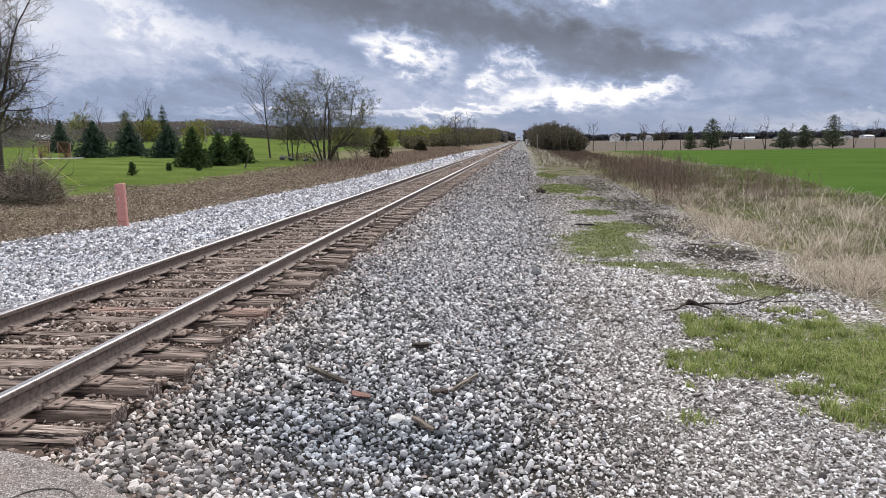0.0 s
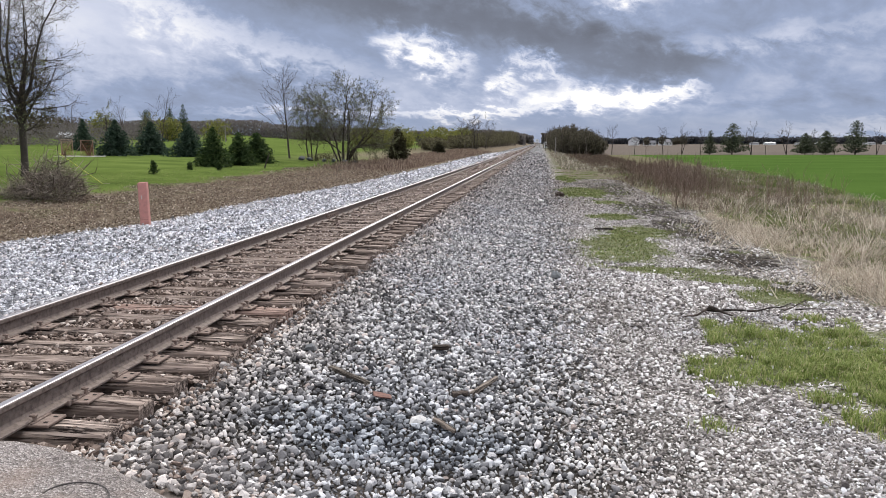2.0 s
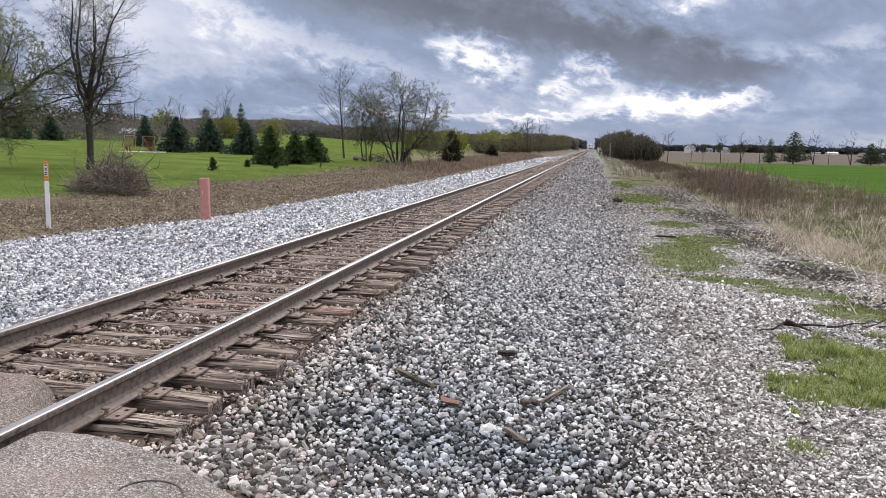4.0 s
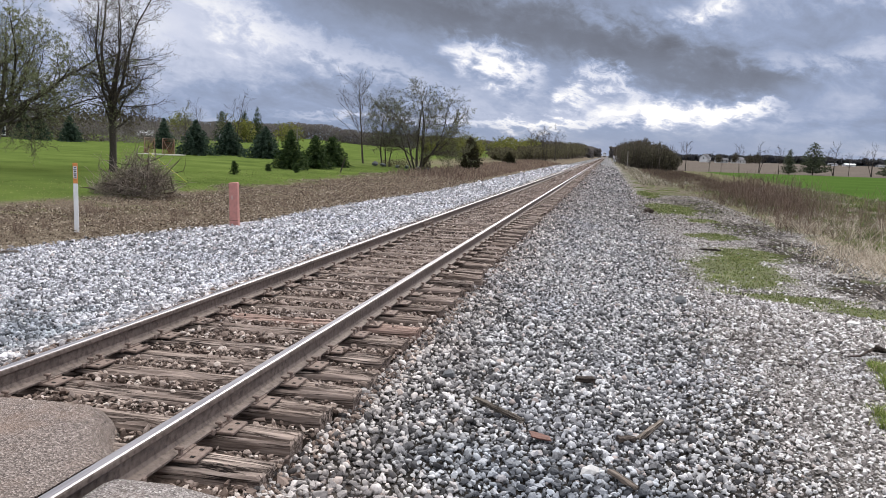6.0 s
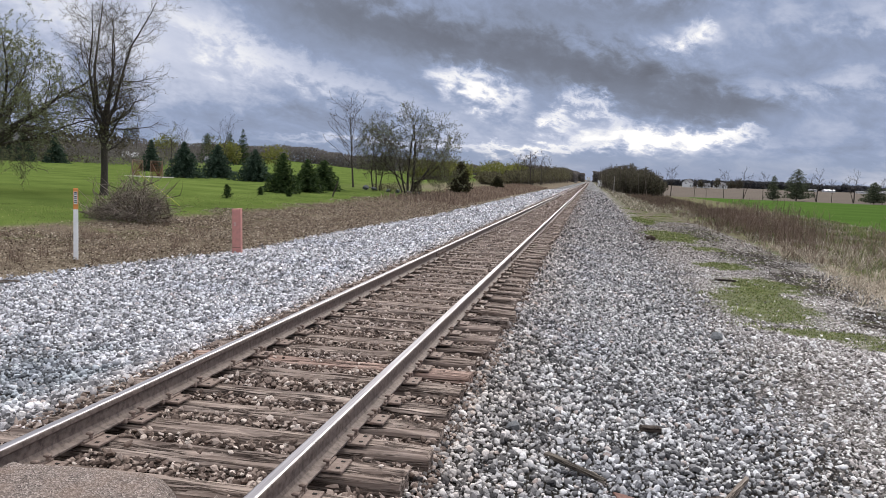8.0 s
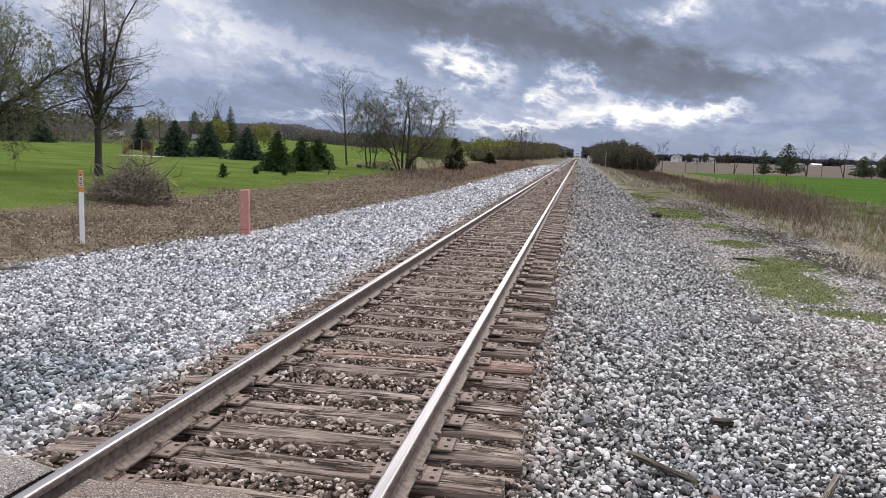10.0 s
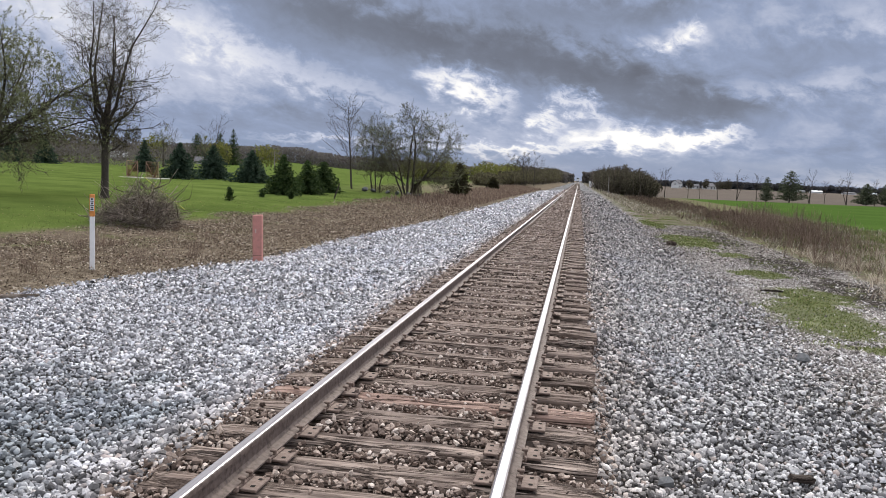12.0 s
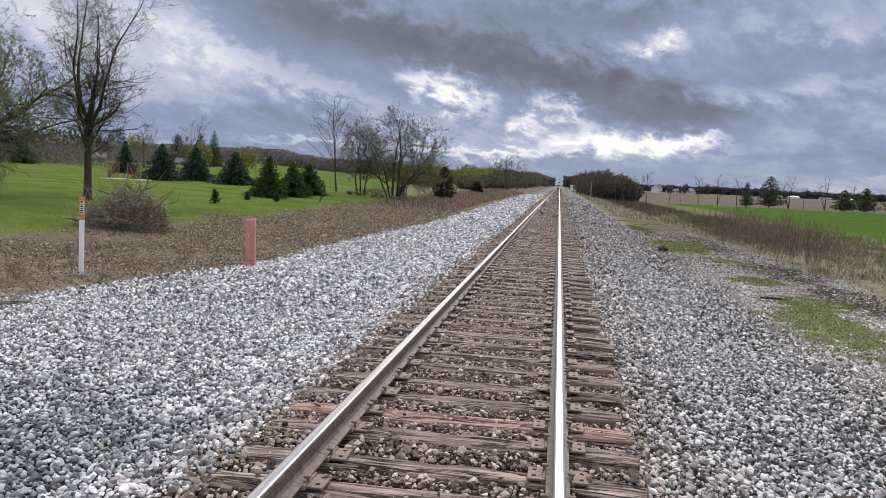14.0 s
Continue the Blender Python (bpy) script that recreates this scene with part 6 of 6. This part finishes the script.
def build_green():
    rng = np.random.default_rng(301)
    x, y = patch_points(rng, GRASS, 1250)
    bx, by = spread(rng, 4.6, 8.6, 10.5, 70, 150)
    field = np.array([noise.noise((a * 0.75, b * 0.33, 21.0)) + 0.55 * noise.noise((a * 2.1, b * 1.2, 23.0)) for a, b in zip(bx, by)])
    keep = rng.random(len(bx)) < smooth01((field - 0.10 - 0.15 * np.abs(bx - 6.0)) / 0.25) * smooth01((bx - 4.6) / 0.6)
    x, y = np.concatenate([x, bx[keep]]), np.concatenate([y, by[keep]])
    tall = np.array([0.5 + 0.9 * max(0, 0.5 + noise.noise((a * 1.7, b * 1.7, 9.0))) for a, b in zip(x, y)])
    near = np.clip((12 - y) / 4, 0.35, 1)
    cx, cy = patch_points(rng, GRASS[:3], 60, 0.25)
    k = rng.integers(25, 70, len(cx))
    ux, uy, uh = np.repeat(cx, k), np.repeat(cy, k), np.repeat(rng.uniform(0.6, 1.5, len(cx)), k)
    ux, uy = ux + rng.normal(0, 0.035, len(ux)), uy + rng.normal(0, 0.035, len(uy))
    v0 = blades(ux, uy, gz(ux, uy), 0.095 * uh, 0.0042, 1.0, rng)
    front = y < 10.2
    back = ~front & (rng.random(len(x)) < 0.9)
    v1 = blades(x[front], y[front], gz(x[front], y[front]), (0.075 * tall * near)[front], 0.0055, 0.9, rng)
    vb = blades(x[back], y[back], gz(x[back], y[back]), (0.10 * tall * near)[back], 0.0055 + 0.0005 * np.clip(y[back] - 8, 0, 60), 0.9, rng)
    tagged(new("worn_grass", poly_mesh("worn_grass", *vb, M_OLIVE)), "thin olive-green grass on trodden dark soil", "grass", kind="stuff")
    # single tufts on the pebbles
    tx, ty = [], []
    for cx, cy, r, n in ((5.12, 6.0, 0.10, 120), (5.25, 6.75, 0.05, 40), (6.0, 6.2, 0.05, 40), (4.75, 13.6, 0.2, 100), (4.9, 15.2, 0.25, 120)):
        tx.append(rng.normal(cx, r * 0.6, n))
        ty.append(rng.normal(cy, r * 0.6, n))
    tx, ty = np.concatenate(tx), np.concatenate(ty)
    v2 = blades(tx, ty, gz(tx, ty), 0.09, 0.004, 0.8, rng)
    v, f = joined([v0, v1, v2])
    tagged(new("grass_patches", poly_mesh("grass_patches", v, f, M_GRASS)), "ragged fresh green grass growing through the gravel", "grass", kind="stuff")
    # longer grass mixed into the weeds
    x, y = spread(rng, 8.3, 19, 9, 65, 190)
    m = np.array([noise.noise((a * 0.35, b * 0.25, 7.0)) for a, b in zip(x, y)])
    keep = (m + 0.5 * np.array([noise.noise((a * 1.3, b * 0.9, 17.0)) for a, b in zip(x, y)]) > 0.04) & (x < 15.0 + 4.0 * smooth01((y - 15) / 45)) & (rng.random(len(x)) < smooth01((x - 8.8) / 1.6))
    x, y = x[keep], y[keep]
    v, f = blades(x, y, gz(x, y), 0.26, 0.0045 + 0.0002 * y, 1.3, rng)
    tagged(new("verge_grass", poly_mesh("verge_grass", v, f, M_OLIVE)), "long green grass among the dry weeds", "grass", kind="stuff")


def build_dry():
    rng = np.random.default_rng(302)
    # pale straw, matted and long
    x, y = spread(rng, 7.9, 19.0, 8.5, 75, 120)
    dens = np.clip(22 / y, 0.25, 1) * smooth01((x - 8.1 - 0.5 * np.sin(y * 0.9)) / 1.2) * (x < 15.0 + 4.0 * smooth01((y - 15) / 45))
    clump = np.array([noise.noise((a * 0.9, b * 0.7, 3.0)) for a, b in zip(x, y)])
    keep = rng.random(len(x)) < dens * np.clip(0.40 + clump * 2.8, 0.02, 1)
    x, y = x[keep], y[keep]
    hh = 0.30 * np.clip(0.75 + clump[keep] * 1.3, 0.2, 1.4)
    v1 = blades(x, y, gz(x, y), hh, 0.0026 + 0.00022 * y, 1.6, rng)
    x, y = rng.normal(9.3, 0.7, 3200), rng.normal(12.0, 0.9, 3200)
    v2 = blades(x, y, gz(x, y), 0.30, 0.0055, 2.4, rng)
    x, y = rng.normal(8.6, 0.5, 1400), rng.normal(18.5, 1.5, 1400)
    v3 = blades(x, y, gz(x, y), 0.25, 0.008, 2.0, rng)
    tagged(new("dull_grass", poly_mesh("dull_grass", *v1, M_DULL)), "greyish brown matted dead grass along the field", "dry grass", kind="stuff")
    x, y = spread(rng, 8.4, 12.5, 9.5, 26, 60)
    lump = np.array([noise.noise((a * 0.7, b * 0.5, 31.0)) for a, b in zip(x, y)])
    keep = rng.random(len(x)) < smooth01((lump - 0.12) / 0.2)
    v4 = blades(x[keep], y[keep], gz(x[keep], y[keep]), 0.45, 0.006, 1.8, rng)
    # tufts that arch over from one root
    tx, ty = rng.uniform(8.3, 13.2, 210), 9.3 + 24 * rng.random(210) ** 1.3
    k = rng.integers(20, 70, 210)
    x, y, h = np.repeat(tx, k), np.repeat(ty, k), np.repeat(rng.uniform(0.2, 0.6, 210), k)
    x, y = x + rng.normal(0, 0.05, len(x)), y + rng.normal(0, 0.05, len(y))
    v5 = blades(x, y, gz(x, y), h, 0.0042 + 0.0001 * y, 1.5, rng)
    # long broken stalks lying across the tufts
    x, y = rng.uniform(8.4, 13.0, 260), rng.uniform(9.5, 26, 260)
    v6 = blades(x, y, gz(x, y), 1.0, 0.006, 2.6, rng)
    v, f = joined([v2, v3, v4, v5, v6])
    tagged(new("dry_grass", poly_mesh("dry_grass", v, f, M_DRY)), "pale straw-coloured dry grass tufts bent over the soil", "dry grass", kind="stuff")
    # upright brown weed stalks with side twigs
    x, y = spread(rng, 7.6, 15.5, 14, 130, 11)
    dens = smooth01((y - 14) / 10) * smooth01((x - 7.4 - 1.2 * np.clip((28 - y) / 14, 0, 1)) / 1.2) * smooth01((12.6 + 2.5 * np.clip((y - 30) / 40, 0, 1) - x) / 2.0)
    clump = np.array([noise.noise((a * 0.5, b * 0.22, 6.0)) for a, b in zip(x, y)])
    keep = rng.random(len(x)) < dens * np.clip(0.5 + clump * 2.2, 0.03, 1)
    x, y = x[keep], y[keep]
    n = len(x)
    z = gz(x, y)
    tall = np.array([0.75 + 0.9 * noise.noise((a * 0.6, b * 0.3, 12.0)) for a, b in zip(x, y)])
    h = rng.uniform(0.25, 1.0, n) * np.clip(tall, 0.3, 1.3) * (0.65 + 0.55 * np.exp(-((y - 36) / 14) ** 2)) * np.clip((x - 7.0) / 2.5, 0.3, 1)
    base = np.stack([x, y, z - 0.02], 1)
    tip = base + np.stack([rng.normal(0, 0.10, n), rng.normal(0, 0.10, n), h], 1)
    r = 0.0022 + 0.00008 * y
    A, B, R0, R1 = [base], [tip], [r], [r * 0.5]
    for _ in range(6):
        t = rng.uniform(0.25, 0.97, n)[:, None]
        p = base + (tip - base) * t
        A.append(p)
        B.append(p + np.stack([rng.normal(0, 0.11, n), rng.normal(0, 0.11, n), rng.uniform(0.08, 0.28, n)], 1))
        R0.append(r * 0.7)
        R1.append(r * 0.4)
    v, f = tubes(np.concatenate(A), np.concatenate(B), np.concatenate(R0), np.concatenate(R1), 3)
    tagged(new("tall_weeds", poly_mesh("tall_weeds", v, f, M_WEED)), "tall reddish-brown dead weed stalks beside the field", "weeds", kind="stuff")
    # a taller stand of reddish stalks where the verge bends to the field
    x, y = spread(rng, 7.9, 13.5, 21, 62, 20)
    lump = np.array([noise.noise((a * 0.55, b * 0.25, 41.0)) for a, b in zip(x, y)])
    keep = rng.random(len(x)) < smooth01((x - 7.9) / 1.2) * smooth01((13.2 - x) / 1.6) * smooth01((y - 21) / 6) * smooth01((62 - y) / 20) * np.clip(0.35 + 3.0 * lump, 0.02, 1)
    x, y, lump = x[keep], y[keep], lump[keep]
    n = len(x)
    h = rng.uniform(0.35, 1.0, n) * (1.15 + 1.1 * lump) * smooth01((x - 6.8) / 2.6)
    base = np.stack([x, y, gz(x, y) - 0.02], 1)
    tip = base + np.stack([rng.normal(0, 0.12, n), rng.normal(0, 0.12, n), h], 1)
    r = 0.0022 + 0.00009 * y
    A, B, R0, R1 = [base], [tip], [r], [r * 0.5]
    for _ in range(6):
        t = rng.uniform(0.3, 0.97, n)[:, None]
        p = base + (tip - base) * t
        A.append(p)
        B.append(p + np.stack([rng.normal(0, 0.10, n), rng.normal(0, 0.10, n), rng.uniform(0.10, 0.34, n)], 1))
        R0.append(r * 0.7)
        R1.append(r * 0.4)
    v, f = tubes(np.concatenate(A), np.concatenate(B), np.concatenate(R0), np.concatenate(R1), 3)
    tagged(new("tall_weeds", poly_mesh("tall_weeds", v, f, M_REDWEED)), "stand of tall reddish dead stalks beside the green field", "weeds", kind="stuff")
    # dead leaves and stems between gravel and lawn
    x, y = spread(rng, -14.5, -6.0, 8, 60, 330)
    lim = litter_edge(y) - 0.05
    wob = np.array([noise.noise((a * 0.4, b * 0.4, 1.0)) for a, b in zip(x, y)])
    keep = (x < lim + rng.normal(0, 0.2, len(x))) & (rng.random(len(x)) < smooth01((x + 13.4 + wob * 3.5) / 1.8) * np.clip(0.6 + wob * 1.2, 0.15, 1)) & (rng.random(len(x)) < np.clip(26 / y, 0.25, 1))
    x, y = x[keep], y[keep]
    v, f = quads(np.stack([x, y, gz(x, y) + rng.uniform(0.0, 0.06, len(x))], 1), 0.021 + 0.0005 * y, rng, 0.55, 0.55)
    tagged(new("leaf_litter", poly_mesh("leaf_litter", v, f, M_LEAFDRY)), "brown dead leaves strewn between gravel and lawn", "leaves", kind="stuff")
    x, y = spread(rng, -13.8, -6.6, 9, 75, 26)
    keep = (x < litter_edge(y) - 0.4) & (rng.random(len(x)) < smooth01((x + 14.2) / 2.0))
    x, y = x[keep], y[keep]
    tx, ty = rng.uniform(-13.5, -7.9, 90), rng.uniform(10.5, 26, 90)
    k = rng.integers(12, 40, 90)
    ux, uy, uh = np.repeat(tx, k), np.repeat(ty, k), np.repeat(rng.uniform(0.15, 0.5, 90), k)
    ux, uy = ux + rng.normal(0, 0.07, len(ux)), uy + rng.normal(0, 0.07, len(uy))
    keep = ux < litter_edge(uy) - 0.2
    v, f = joined([blades(x, y, gz(x, y), 0.20, 0.0025 + 0.00016 * y, 1.6, rng),
                   blades(ux[keep], uy[keep], gz(ux[keep], uy[keep]), uh[keep], 0.0045, 0.9, rng)])
    tagged(new("dead_stems", poly_mesh("dead_stems", v, f, M_WEED)), "short dead weed stems standing in the leaf litter", "weeds", kind="stuff")
    # fringe of lawn grass
    x, y = spread(rng, -19, -12.2, 15, 60, 34)
    keep = rng.random(len(x)) < smooth01((-x - 12.2) / 1.8) * np.clip(24 / y, 0.2, 1)
    x, y = x[keep], y[keep]
    v, f = blades(x, y, gz(x, y), 0.06, 0.008 + 0.0002 * y, 1.2, rng)
    tagged(new("lawn_fringe", poly_mesh("lawn_fringe", v, f, M_OLIVE)), "uneven grass at the edge of the lawn", "grass", kind="stuff")
    # hedge-foot scrub along the far left of the track
    x, y = spread(rng, -13, -6.8, 55, 170, 14)
    z = gz(x, y)
    v, f = blades(x, y, z, 0.5, 0.03, 0.8, rng)
    tagged(new("track_side_weeds", poly_mesh("track_side_weeds", v, f, M_WEED)), "brown weeds along the far ballast edge", "weeds", kind="stuff")
    x, y = spread(rng, 5.5, 8.5, 60, 170, 12)
    v, f = blades(x, y, gz(x, y), 0.30, 0.022, 1.2, rng)
    tagged(new("track_side_weeds", poly_mesh("track_side_weeds", v, f, M_DULL)), "dry grass along the far ballast edge", "weeds", kind="stuff")


build_green()
build_dry()
